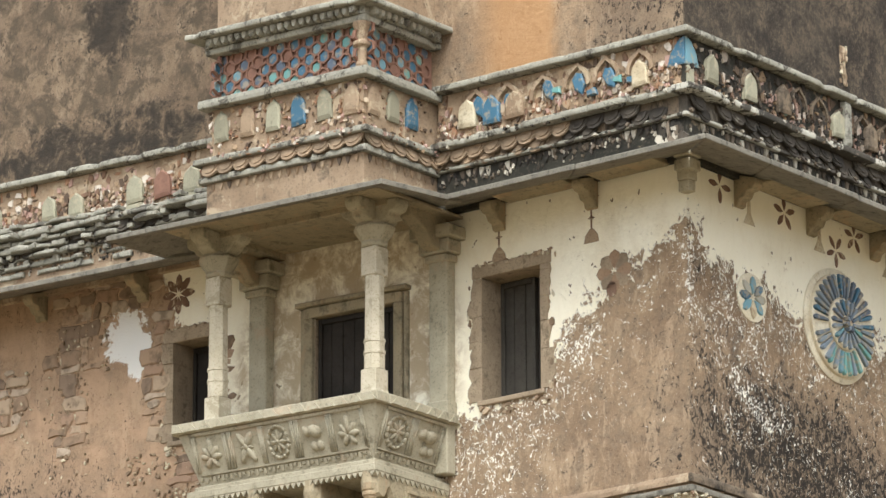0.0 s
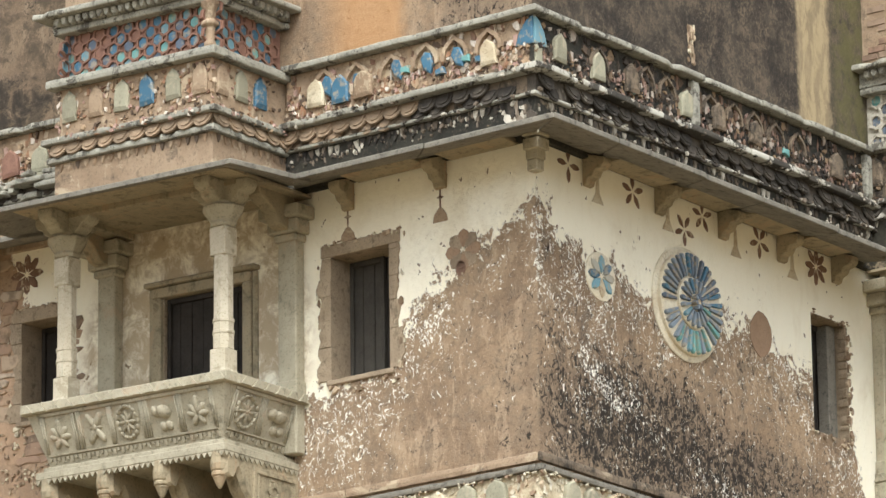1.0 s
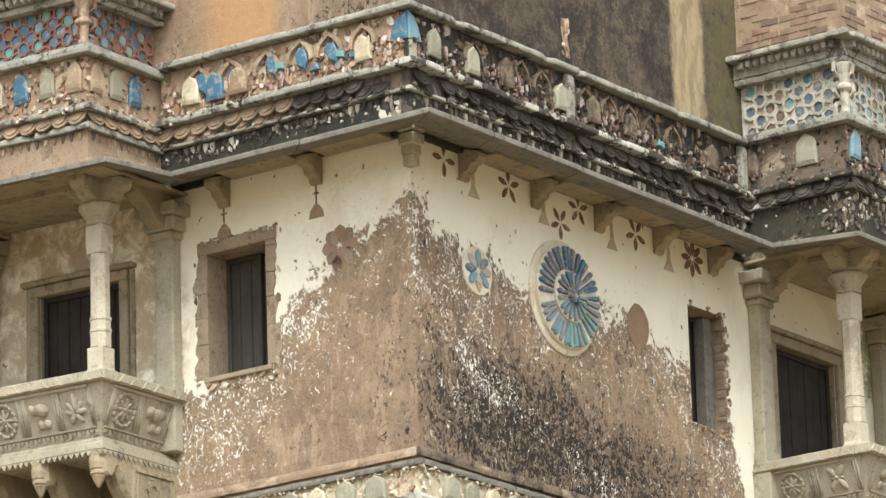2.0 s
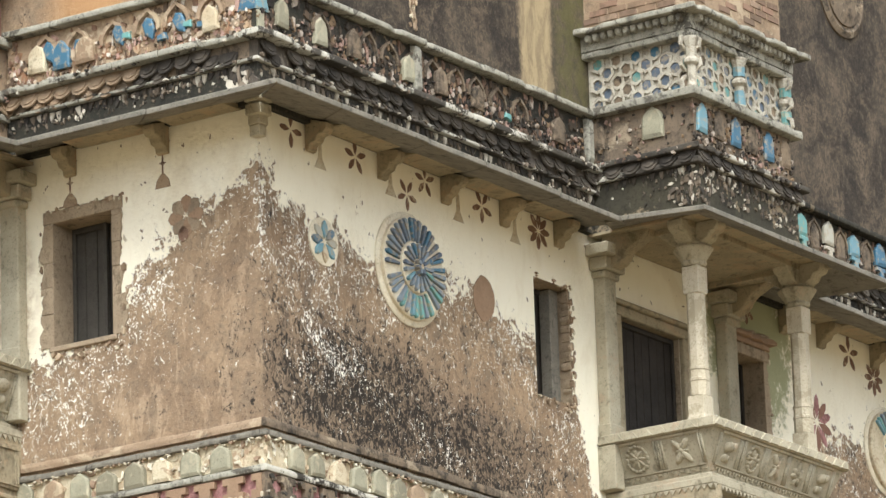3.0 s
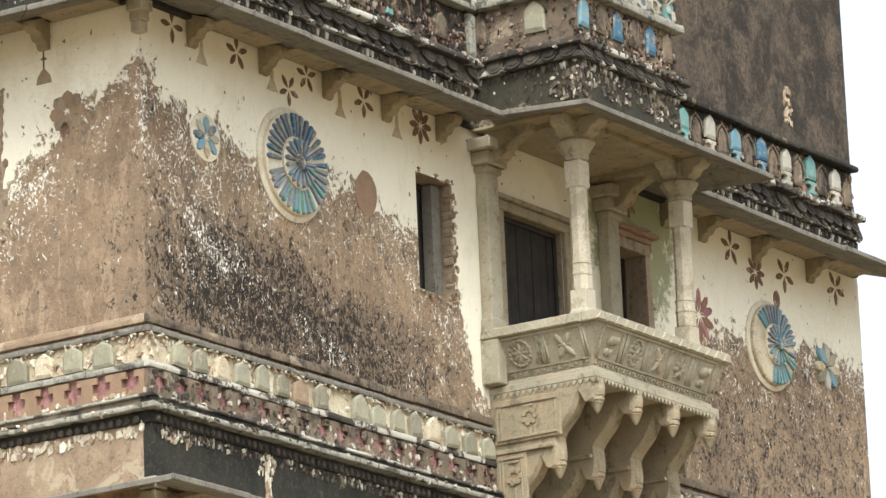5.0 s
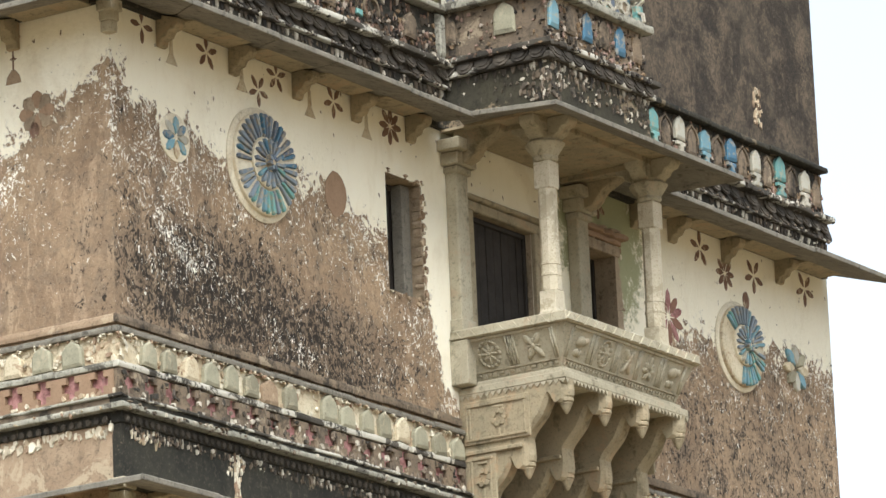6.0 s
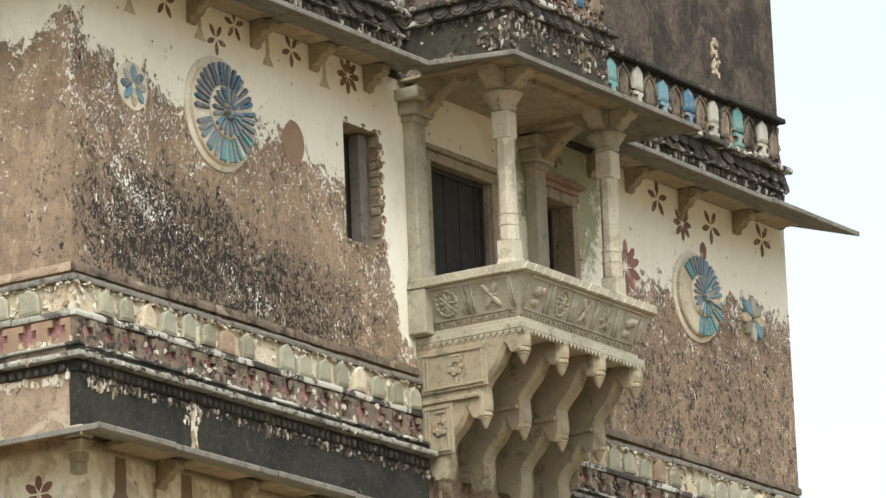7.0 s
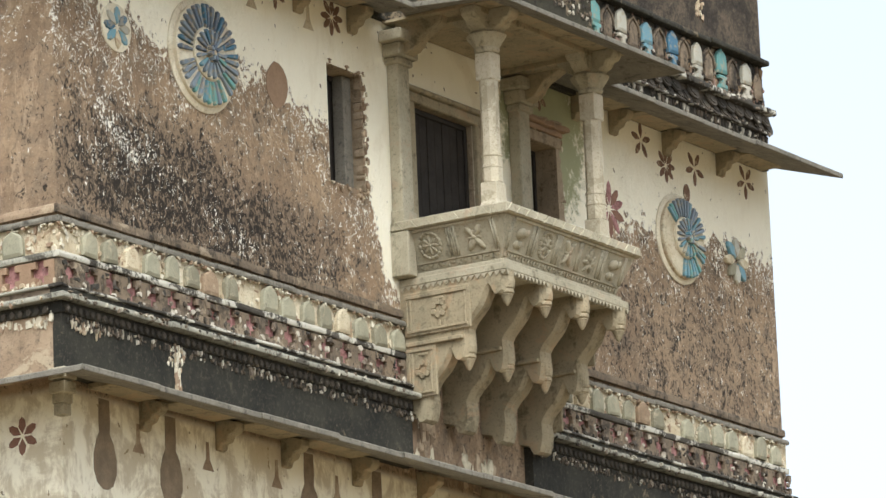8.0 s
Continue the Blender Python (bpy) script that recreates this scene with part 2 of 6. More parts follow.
def chips(name, *cols, whole=False):
    """Broken pieces, each island or object of its own colour."""
    n = Net(name)
    k = len(cols)
    col = n.ramp(n.rand() if whole else n.island, *[(i / k, c) for i, c in enumerate(cols)])
    col.node.color_ramp.interpolation = "CONSTANT"
    fine = n.noise(40, 4, 0.7)
    mid = n.noise(9, 4, 0.6)
    col = n.mix(n.mul(n.step(mid, 0.45, 0.7), 0.6), col, (0.10, 0.075, 0.05))
    return n.done(col, 0.85, fine, 0.5, 0.006)


def glaze(name, col, worn=(0.33, 0.27, 0.18)):
    n = Net(name)
    r = n.rand()
    mid, fine = n.noise(14, 5, 0.65), n.noise(60, 3, 0.6)
    c = n.mix(n.mul(n.step(r, 0.4, 1.0), 0.35), col, tuple(v * 0.5 for v in col))
    c = n.mix(n.mul(n.step(mid, 0.5, 0.62), 0.7), c, worn)
    return n.done(c, n.add(0.3, n.mul(mid, 0.4)), fine, 0.2, 0.004, 0.4)


WALL_R, WALL_L = wall_material("weathered_plaster_east", "R"), wall_material("weathered_plaster_south", "L")
SAND = stone("carved_sandstone", (0.41, 0.365, 0.265), (0.315, 0.28, 0.20), (0.12, 0.105, 0.068), 2.5, 0.51, patch=((0.42, 0.31, 0.21), 0.58, 0.4))
MOSSBAND = stone("mossy_black_plaster", (0.043, 0.039, 0.029), (0.064, 0.057, 0.038), (0.02, 0.018, 0.016), 1.6, 0.5, bump=0.9, patch=((0.26, 0.20, 0.13), 0.57, 0.8))
MARBLE = stone("pillar_stone", (0.55, 0.49, 0.37), (0.45, 0.39, 0.28), (0.20, 0.16, 0.10), 3.0, 0.54, patch=((0.33, 0.28, 0.19), 0.53, 0.7))
BRACKET = stone("corbel_stone", (0.345, 0.28, 0.18), (0.26, 0.22, 0.145), (0.10, 0.085, 0.055), 2.5, 0.5, patch=((0.38, 0.26, 0.155), 0.56, 0.45))
SLATE = stone("eave_slab_stone", (0.23, 0.207, 0.165), (0.155, 0.142, 0.115), (0.045, 0.04, 0.033), 4.0, 0.5)
LEDGE = stone("grey_ledge_stone", (0.37, 0.35, 0.28), (0.25, 0.235, 0.19), (0.05, 0.045, 0.037), 3.0, 0.5, patch=((0.06, 0.052, 0.042), 0.55, 0.8))
BLACKLEDGE = stone("blackened_ledge_stone", (0.05, 0.045, 0.037), (0.09, 0.078, 0.062), (0.025, 0.023, 0.02), 1.6, 0.5, patch=((0.50, 0.47, 0.39), 0.505, 0.9))
BLACKBAND = stone("black_lichen_plaster", (0.022, 0.021, 0.018), (0.045, 0.042, 0.032), (0.16, 0.13, 0.09), 1.6, 0.56, amount=0.6, speck=0.3, patch=((0.20, 0.155, 0.10), 0.6, 0.75))
TANBAND = stone("tan_plaster", (0.36, 0.265, 0.175), (0.25, 0.175, 0.112), (0.075, 0.06, 0.045), 2.2, 0.52, bump=0.9, patch=((0.46, 0.37, 0.25), 0.55, 0.7))
SOOTBAND = stone("sooty_tan_plaster", (0.22, 0.165, 0.11), (0.14, 0.11, 0.08), (0.03, 0.027, 0.023), 2.2, 0.47, bump=0.9, amount=0.9, patch=((0.36, 0.29, 0.2), 0.59, 0.7))
SCALLOP_DARK = stone("mossy_roll_tile", (0.06, 0.052, 0.042), (0.12, 0.10, 0.078), (0.022, 0.02, 0.018), 4.0, 0.5, vary=0.6, patch=((0.28, 0.25, 0.2), 0.62, 0.8))
SCALLOP_TAN = stone("tan_roll_tile", (0.33, 0.235, 0.15), (0.25, 0.185, 0.122), (0.09, 0.07, 0.05), 4.0, 0.56, vary=0.4)
SLATE_TILE = stone("grey_green_tile", (0.37, 0.345, 0.245), (0.28, 0.265, 0.19), (0.12, 0.10, 0.065), 5.0, 0.54, vary=0.5, patch=((0.42, 0.36, 0.25), 0.57, 0.6))
CREAMBAND = stone("cream_plaster", (0.60, 0.53, 0.38), (0.46, 0.37, 0.24), (0.13, 0.10, 0.065), 3.0, 0.53, bump=0.9, patch=((0.32, 0.22, 0.14), 0.57, 0.8))
TERRA = stone("terracotta", (0.20, 0.11, 0.08), (0.27, 0.15, 0.105), (0.09, 0.06, 0.045), 5.0, 0.56)
PINK = stone("pink_plaster", (0.50, 0.27, 0.25), (0.20, 0.09, 0.08), (0.06, 0.04, 0.034), 8.0, 0.5)
WOOD = stone("dark_wood", (0.03, 0.026, 0.022), (0.045, 0.038, 0.032), (0.012, 0.011, 0.01), 5.0, 0.55, bump=0.3)
GREYWOOD = stone("grey_wood", (0.075, 0.068, 0.056), (0.055, 0.049, 0.041), (0.03, 0.025, 0.02), 5.0, 0.55)
# near-black base colour puts the unlit rooms' shade into their floor and ceiling
ROOM_SHADE = stone("unlit_room_black", (0.02, 0.018, 0.016), (0.03, 0.027, 0.024), (0.012, 0.011, 0.01), 2.0)
JAMB = stone("broken_jamb", (0.36, 0.28, 0.19), (0.26, 0.20, 0.135), (0.09, 0.07, 0.045), 4.0, 0.5, bump=0.8)
BARE = stone("bare_patch", (0.25, 0.165, 0.105), (0.31, 0.21, 0.135), (0.14, 0.09, 0.055), 4.0, 0.56)
REDPAINT = stone("dark_red_paint", (0.16, 0.095, 0.066), (0.22, 0.14, 0.095), (0.08, 0.055, 0.04), 8.0, 0.56, patch=((0.5, 0.41, 0.29), 0.56, 0.75))
GREYPAINT = stone("soot_brown_paint", (0.19, 0.145, 0.10), (0.28, 0.215, 0.145), (0.09, 0.07, 0.05), 6.0, 0.55)
GROUND = stone("dry_earth", (0.28, 0.21, 0.13), (0.20, 0.16, 0.10), (0.11, 0.11, 0.05), 0.3, 0.52)
BLUE, TEAL, NAVY, SKYBLUE = glaze("blue_glaze", (0.05, 0.13, 0.195)), glaze("teal_glaze", (0.13, 0.29, 0.265)), glaze("navy_glaze", (0.095, 0.12, 0.155)), glaze("light_blue_glaze", (0.14, 0.265, 0.305))
STEEL = glaze("grey_blue_glaze", (0.17, 0.205, 0.235))
WHITE = glaze("white_glaze", (0.38, 0.355, 0.28))
RUBBLE = chips("rubble_chips", (0.30, 0.17, 0.10), (0.20, 0.12, 0.08), (0.38, 0.27, 0.17), (0.40, 0.26, 0.21), (0.12, 0.085, 0.06), (0.60, 0.53, 0.44), (0.27, 0.19, 0.12), (0.10, 0.07, 0.05), (0.48, 0.38, 0.27))
RUBBLE_DARK = chips("sooty_rubble_chips", (0.05, 0.042, 0.034), (0.10, 0.07, 0.05), (0.16, 0.10, 0.07), (0.035, 0.03, 0.026), (0.30, 0.20, 0.16), (0.06, 0.05, 0.04), (0.38, 0.32, 0.26), (0.22, 0.15, 0.09), (0.03, 0.027, 0.024), (0.045, 0.038, 0.031))
TOOTHMAT = chips("leaf_tooth_stucco", (0.03, 0.027, 0.024), (0.06, 0.05, 0.04), (0.40, 0.36, 0.29), (0.04, 0.035, 0.03), (0.12, 0.095, 0.07), whole=True)
TOOTHTAN = chips("tan_leaf_tooth_stucco", (0.33, 0.23, 0.145), (0.24, 0.165, 0.105), (0.40, 0.30, 0.2), (0.12, 0.09, 0.065), whole=True)
FLECK = chips("flaked_white_stucco", (0.50, 0.45, 0.36), (0.20, 0.16, 0.12), (0.05, 0.045, 0.038), (0.09, 0.075, 0.06), (0.14, 0.11, 0.08))
PALESTONE = stone("pale_screen_stone", (0.50, 0.46, 0.375), (0.38, 0.345, 0.27), (0.12, 0.10, 0.075), 4.0, 0.5, patch=((0.26, 0.21, 0.15), 0.57, 0.6))
STONES = chips("bare_wall_stones", (0.36, 0.25, 0.165), (0.28, 0.195, 0.13), (0.40, 0.30, 0.205), (0.23, 0.165, 0.115), (0.43, 0.34, 0.25), (0.32, 0.215, 0.145), whole=True)
LIMECHIPS = chips("lime_lumps", (0.60, 0.54, 0.41), (0.70, 0.64, 0.5), (0.42, 0.33, 0.22), (0.30, 0.21, 0.14), (0.52, 0.45, 0.33))
EDGECHIPS = chips("broken_plaster_edge", (0.36, 0.27, 0.18), (0.27, 0.19, 0.125), (0.60, 0.53, 0.38), (0.20, 0.14, 0.09), (0.44, 0.34, 0.23))
BRICKS = chips("worn_brick", (0.24, 0.165, 0.11), (0.20, 0.135, 0.095), (0.28, 0.20, 0.14), (0.17, 0.12, 0.085), (0.26, 0.165, 0.115), whole=True)
LIMEWASH = stone("cream_limewash", (0.74, 0.68, 0.53), (0.60, 0.52, 0.37), (0.22, 0.17, 0.11), 4.0, 0.54, patch=((0.40, 0.31, 0.2), 0.6, 0.6))

# ---- building tools: face "R" looks east (+x), face "L" looks south (-y); u runs from the corner along the face, d outwards, z up ----
SAG = 0.03


def P(face, u, d, z):
    if face == "R":
        return Vector((d, u, z))
    return Vector((-u, -d, z + SAG * max(0.0, u - 2.4)))


def place(face, u, d, z, turn=0.0):
    """Pose for a piece modelled about its own middle, with local y outwards and z up; turn in degrees in the plane of the wall."""
    if face == "R":
        m = Matrix(((0, 1, 0, 0), (-1, 0, 0, 0), (0, 0, 1, 0), (0, 0, 0, 1)))
    else:
        m = Matrix(((-1, 0, 0, 0), (0, -1, 0, 0), (0, 0, 1, 0), (0, 0, 0, 1)))
    return Matrix.Translation(P(face, u, d, z)) @ m @ Matrix.Rotation(radians(turn), 4, "Y")


def hexa(bm, pts):
    """A solid from eight corners: four of one end, four of the other, in the same order."""
    v = [bm.verts.new(p) for p in pts]
    for f in ((3, 2, 1, 0), (4, 5, 6, 7), (0, 1, 5, 4), (1, 2, 6, 5), (2, 3, 7, 6), (3, 0, 4, 7)):
        bm.faces.new([v[i] for i in f])


def box(bm, face, u0, u1, d0, d1, z0, z1):
    hexa(bm, [P(face, u, d, z) for z in (z0, z1) for u, d in ((u0, d0), (u1, d0), (u1, d1), (u0, d1))])


def worn_bar(bm, fn, a, b, w, z0, z1, rng, jit=0.006, bites=0.06):
    """A bar from a to b with a crumbled outer edge; fn(along, outwards, z) gives the place, w is its depth."""
    n = max(1, round((b - a) / 0.1))
    deep = min(0.04, w * 0.3)
    last = None
    for i in range(n + 1):
        s = a + (b - a) * i / n + (rng.uniform(-0.03, 0.03) if 0 < i < n else 0.0)
        bite = rng.uniform(0.25, 1.0) * deep if rng.random() < bites else 0.0
        o, low = w + rng.uniform(-jit, jit) - bite, rng.uniform(-jit, jit) * 0.6
        top = rng.uniform(-jit, jit) * 0.7 - bite * 0.15
        now = [bm.verts.new(fn(s, p, q)) for p, q in ((0.0, z0), (o - 0.004, z0 + low), (o + rng.uniform(-jit, jit), (z0 + z1) / 2), (o - 0.008 - bite * 0.3, z1 + top), (0.0, z1))]
        if last is None:
            bm.faces.new(now)
        else:
            for k in range(5):
                bm.faces.new((last[k], last[(k + 1) % 5], now[(k + 1) % 5], now[k]))
        last = now
    bm.faces.new(last[::-1])


def cut_box(bm, face, u0, u1, d0, d1, z0, z1, step=0.6, jit=0.006, seed=0):
    """A long bar laid in uneven, crumbled lengths, slightly out of line."""
    if step > 10:
        box(bm, face, u0, u1, d0, d1, z0, z1)
        return
    rng = random.Random(seed + round(u0 * 100) + round(z0 * 1000))
    a = u0
    while a < u1 - 1e-4:
        b = min(u1, a + step * rng.uniform(0.6, 1.4))
        if u1 - b < step * 0.3:
            b = u1
        j = rng.uniform(-jit, jit) * 1.5
        worn_bar(bm, lambda s, o, z: P(face, s, d0 + o, z + j * 0.35), a + 0.003, b - 0.003, d1 - d0 + j, z0, z1, rng, 0.0035)
        a = b


def prism(bm, pts, axis, a, b, fn):
    """Extrudes a closed outline from a to b; fn(p, q, w) gives the place."""
    lo = [bm.verts.new(fn(p, q, a)) for p, q in pts]
    hi = [bm.verts.new(fn(p, q, b)) for p, q in pts]
    bm.faces.new(lo)
    bm.faces.new(hi[::-1])
    k = len(pts)
    for i in range(k):
        bm.faces.new((lo[i], lo[(i + 1) % k], hi[(i + 1) % k], hi[i]))


def lathe(bm, profile, n=8, centre=(0, 0, 0), turn=0.0):
    """Rings of n corners up a profile (radius, z)."""
    c = Vector(centre)
    rings = []
    for r, z in profile:
        rings.append([bm.verts.new(c + Vector((r * math.cos(2 * math.pi * (i + 0.5) / n + turn), r * math.sin(2 * math.pi * (i + 0.5) / n + turn), z))) for i in range(n)])
    for a, b in zip(rings, rings[1:]):
        for i in range(n):
            bm.faces.new((a[i], a[(i + 1) % n], b[(i + 1) % n], b[i]))
    bm.faces.new(rings[0][::-1])
    bm.faces.new(rings[-1])


def mesh_of(bm, name, material, bevel=0.0, smooth=False):
    if bevel:
        bmesh.ops.recalc_face_normals(bm, faces=bm.faces)
        bmesh.ops.bevel(bm, geom=[e for e in bm.edges if e.calc_face_angle(3.0) > 0.35], offset=bevel, segments=1, affect="EDGES", clamp_overlap=True)
    bmesh.ops.recalc_face_normals(bm, faces=bm.faces)
    me = bpy.data.meshes.new(name)
    bm.to_mesh(me)
    bm.free()
    me.materials.append(material)
    if smooth:
        for p in me.polygons:
            p.use_smooth = True
    return me


def part(name, bm, material, parent=None, label="", bevel=0.0, smooth=False):
    ob = new(name, mesh_of(bm, name, material, bevel, smooth))
    if parent is not None:
        ob.parent = parent
        ob.matrix_parent_inverse = parent.matrix_world.inverted()
    return tagged(ob, label)


def piece(name, me, m, parent):
    ob = new(name, me)
    ob.parent = parent
    ob.matrix_parent_inverse = parent.matrix_basis.inverted()
    ob.matrix_basis = m
    return ob


def thing(name, place_at, label, category, group="", kind=""):
    ob = new(name)
    ob.empty_display_size = 0.2
    ob.matrix_basis = Matrix.Translation(place_at)
    bpy.context.view_layer.update()
    return tagged(ob, label, category, group, kind)


def scatter_chips(bm, face, u0, u1, z0, z1, d, count, size, rng, tall=1.0, at=P):
    """Broken angular bits set in plaster; at(face, along, outwards, z) gives the place."""
    for _ in range(count):
        u, z = rng.uniform(u0, u1), rng.uniform(z0, z1)
        w, h, t = size * rng.uniform(0.4, 1.4), size * tall * rng.uniform(0.5, 1.6), rng.uniform(0.004, 0.022)
        k = rng.randint(4, 6)
        a0 = rng.uniform(0, 6.28)
        pts = []
        for i in range(k):
            a, r = a0 + 6.283 * (i + rng.uniform(-0.25, 0.25)) / k, rng.uniform(0.55, 1.25)
            pts.append((u + 0.5 * w * math.cos(a) * r, z + 0.5 * h * math.sin(a) * r))
        lo = [bm.verts.new(at(face, p, d - 0.01, q)) for p, q in pts]
        hi = [bm.verts.new(at(face, u + (p - u) * 0.86, d + t + rng.uniform(-0.004, 0.004), z + (q - z) * 0.86)) for p, q in pts]
        bm.faces.new(hi)
        for i in range(k):
            bm.faces.new((lo[i], lo[(i + 1) % k], hi[(i + 1) % k], hi[i]))


def arch_outline(w, h):
    """An arch standing on z = 0 that draws up to a small point."""
    half = ((0.5, 0.5), (0.48, 0.64), (0.4, 0.77), (0.26, 0.87), (0.11, 0.93))
    return [(-w / 2, 0), (w / 2, 0)] + [(p * w, q * h) for p, q in half] + [(0, h)] + [(-p * w, q * h) for p, q in half[::-1]]


def local_prism(name, pts, depth, material, back=0.02, chamfer=0.8):
    bm = bmesh.new()
    lo = [bm.verts.new((p, -back, q)) for p, q in pts]
    hi = [bm.verts.new((p, depth * 0.6, q)) for p, q in pts]
    cx = sum(p for p, q in pts) / len(pts)
    cz = sum(q for p, q in pts) / len(pts)
    top = [bm.verts.new((cx + (p - cx) * chamfer, depth, cz + (q - cz) * chamfer)) for p, q in pts]
    k = len(pts)
    bm.faces.new(top)
    for i in range(k):
        j = (i + 1) % k
        bm.faces.new((lo[i], lo[j], hi[j], hi[i]))
        bm.faces.new((hi[i], hi[j], top[j], top[i]))
    return mesh_of(bm, name, material)


# ---- the tower's walls ----
GROUND_Z, TOP_Z, R_END, L_END, THICK = -12.9, 8.0, 13.1, 14.0, 0.55


def wall(name, face, u0, u1, openings, material, label):
    """A thick wall with rectangular openings (u0, u1, z0, z1) that go through it."""
    us = sorted({u0, u1, *[o[0] for o in openings], *[o[1] for o in openings]})
    zs = sorted({GROUND_Z, -1.5, TOP_Z, *[o[2] for o in openings], *[o[3] for o in openings]})
    solid = lambda i, j: 0 <= i < len(us) - 1 and 0 <= j < len(zs) - 1 and not any(
        o[0] <= us[i] < o[1] and o[2] <= zs[j] < o[3] for o in openings)
    bm = bmesh.new()
    grid = {}

    def v(u, d, z):
        key = (round(u, 4), d, round(z, 4))
        if key not in grid:
            grid[key] = bm.verts.new(P(face, u, d, z))
        return grid[key]

    for i in range(len(us) - 1):
        for j in range(len(zs) - 1):
            if not solid(i, j):
                continue
            a, b, c, e = us[i], us[i + 1], zs[j], zs[j + 1]
            for d in (0.0, -THICK):
                bm.faces.new((v(a, d, c), v(b, d, c), v(b, d, e), v(a, d, e)))
            for k, l, pa, pb in ((i - 1, j, (a, c), (a, e)), (i + 1, j, (b, c), (b, e)), (i, j - 1, (a, c), (b, c)), (i, j + 1, (a, e), (b, e))):
                if not solid(k, l):
                    bm.faces.new((v(pa[0], 0.0, pa[1]), v(pb[0], 0.0, pb[1]), v(pb[0], -THICK, pb[1]), v(pa[0], -THICK, pa[1])))
    ob = part(name, bm, material)
    ob.data.materials.append(WALL_L)
    ob.data.materials.append(JAMB)
    for p in ob.data.polygons:
        c = p.center
        u = c.y if face == "R" else -c.x
        if abs(p.normal.x if face == "R" else p.normal.y) < 0.5 and any(o[0] - 0.01 < u < o[1] + 0.01 and o[2] - 0.2 < c.z < o[3] + 0.2 for o in openings):
            p.material_index = 2
    if face == "R":
        for p in ob.data.polygons:
            if all(abs(ob.data.vertices[i].co.y) < 1e-5 for i in p.vertices):
                p.material_index = 1
    return tagged(ob, label, "wall", kind="structure")


OPEN_R = [(4.39, 5.0, 1.21, 2.36), (5.86, 6.98, 0.42, 2.27), (8.02, 8.56, 1.2, 2.36)]
OPEN_L = [(1.62, 2.3, 1.17, 2.34), (3.3, 4.27, 0.5, 2.25), (5.52, 6.02, 1.3, 2.28)]
wall_east = wall("wall_east", "R", 0.0, R_END, OPEN_R, WALL_R, "peeling cream and brown plaster wall with black lichen")
wall_south = wall("wall_south", "L", THICK, L_END, OPEN_L, WALL_L, "peeling cream and tan plaster wall with bare stone")
for nm, pts in (("wall_north", ((-L_END, R_END - 0.5), (-THICK, R_END - 0.5), (-THICK, R_END), (-L_END, R_END))),
                ("wall_west", ((-L_END, THICK), (-L_END + 0.5, THICK), (-L_END + 0.5, R_END - 0.5), (-L_END, R_END - 0.5)))):
    bm = bmesh.new()
    hexa(bm, [Vector((*p, z)) for z in (GROUND_Z, TOP_Z) for p in pts])
    tagged(part(nm, bm, WALL_R), "weathered plaster wall closing the tower", "wall", kind="structure")
bm = bmesh.new()
hexa(bm, [Vector((x, y, z)) for z in (TOP_Z, TOP_Z + 0.3) for x, y in ((-L_END, 0), (0, 0), (0, R_END), (-L_END, R_END))])
tagged(part("roof", bm, TANBAND), "flat plastered tower roof", "roof", kind="structure")
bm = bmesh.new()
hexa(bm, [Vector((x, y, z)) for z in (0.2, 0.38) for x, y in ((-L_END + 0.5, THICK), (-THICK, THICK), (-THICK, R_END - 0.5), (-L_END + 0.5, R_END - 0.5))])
tagged(part("floor", bm, ROOM_SHADE), "tower floor coloured near black for the unlit room", "floor", kind="structure")
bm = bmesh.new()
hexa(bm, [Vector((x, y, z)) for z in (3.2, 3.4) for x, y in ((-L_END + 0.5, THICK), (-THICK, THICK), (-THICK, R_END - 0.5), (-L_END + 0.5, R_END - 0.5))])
tagged(part("ceiling", bm, ROOM_SHADE), "tower ceiling coloured near black for the unlit room", "ceiling", kind="structure")
bm = bmesh.new()
bmesh.ops.create_grid(bm, x_segments=40, y_segments=40, size=2500)
for w in bm.verts:
    w.co.z = GROUND_Z
tagged(part("ground", bm, GROUND), "dry earth ground reaching to the horizon", "ground", kind="structure")

# ---- eaves ----
LIP_D = 0.785


def eave(name, face, spans, z_lip, z_wall, label, d_lip=LIP_D, d_in=0.02, thick=0.055):
    """Sloping stone slabs; a span is (u inner start, u inner end, u outer start, u outer end)."""
    th = thing(name, P(face, (spans[0][0] + spans[0][1]) / 2, 0, z_wall), label, "eave", kind="structure")
    rng = random.Random(len(name) + round(z_lip * 10))
    for a0, a1, b0, b1 in spans:
        k = max(1, round((a1 - a0) / 1.15))
        cuts = [0.0] + [(i + rng.uniform(-0.15, 0.15)) / k for i in range(1, k)] + [1.0]
        for s, e in zip(cuts, cuts[1:]):
            bm = bmesh.new()
            j = rng.uniform(-0.012, 0.012)
            us, ue, os_, oe = a0 + (a1 - a0) * s, a0 + (a1 - a0) * e, b0 + (b1 - b0) * s, b0 + (b1 - b0) * e
            q = [(us, d_in, z_wall), (ue, d_in, z_wall), (oe, d_lip + j, z_lip + j * 0.6), (os_, d_lip + j, z_lip + j * 0.4)]
            hexa(bm, [P(face, u, d, z) for u, d, z in q] + [P(face, u, d, z + thick) for u, d, z in q])
            part("slab", bm, SLATE, th, bevel=0.008)
    return th


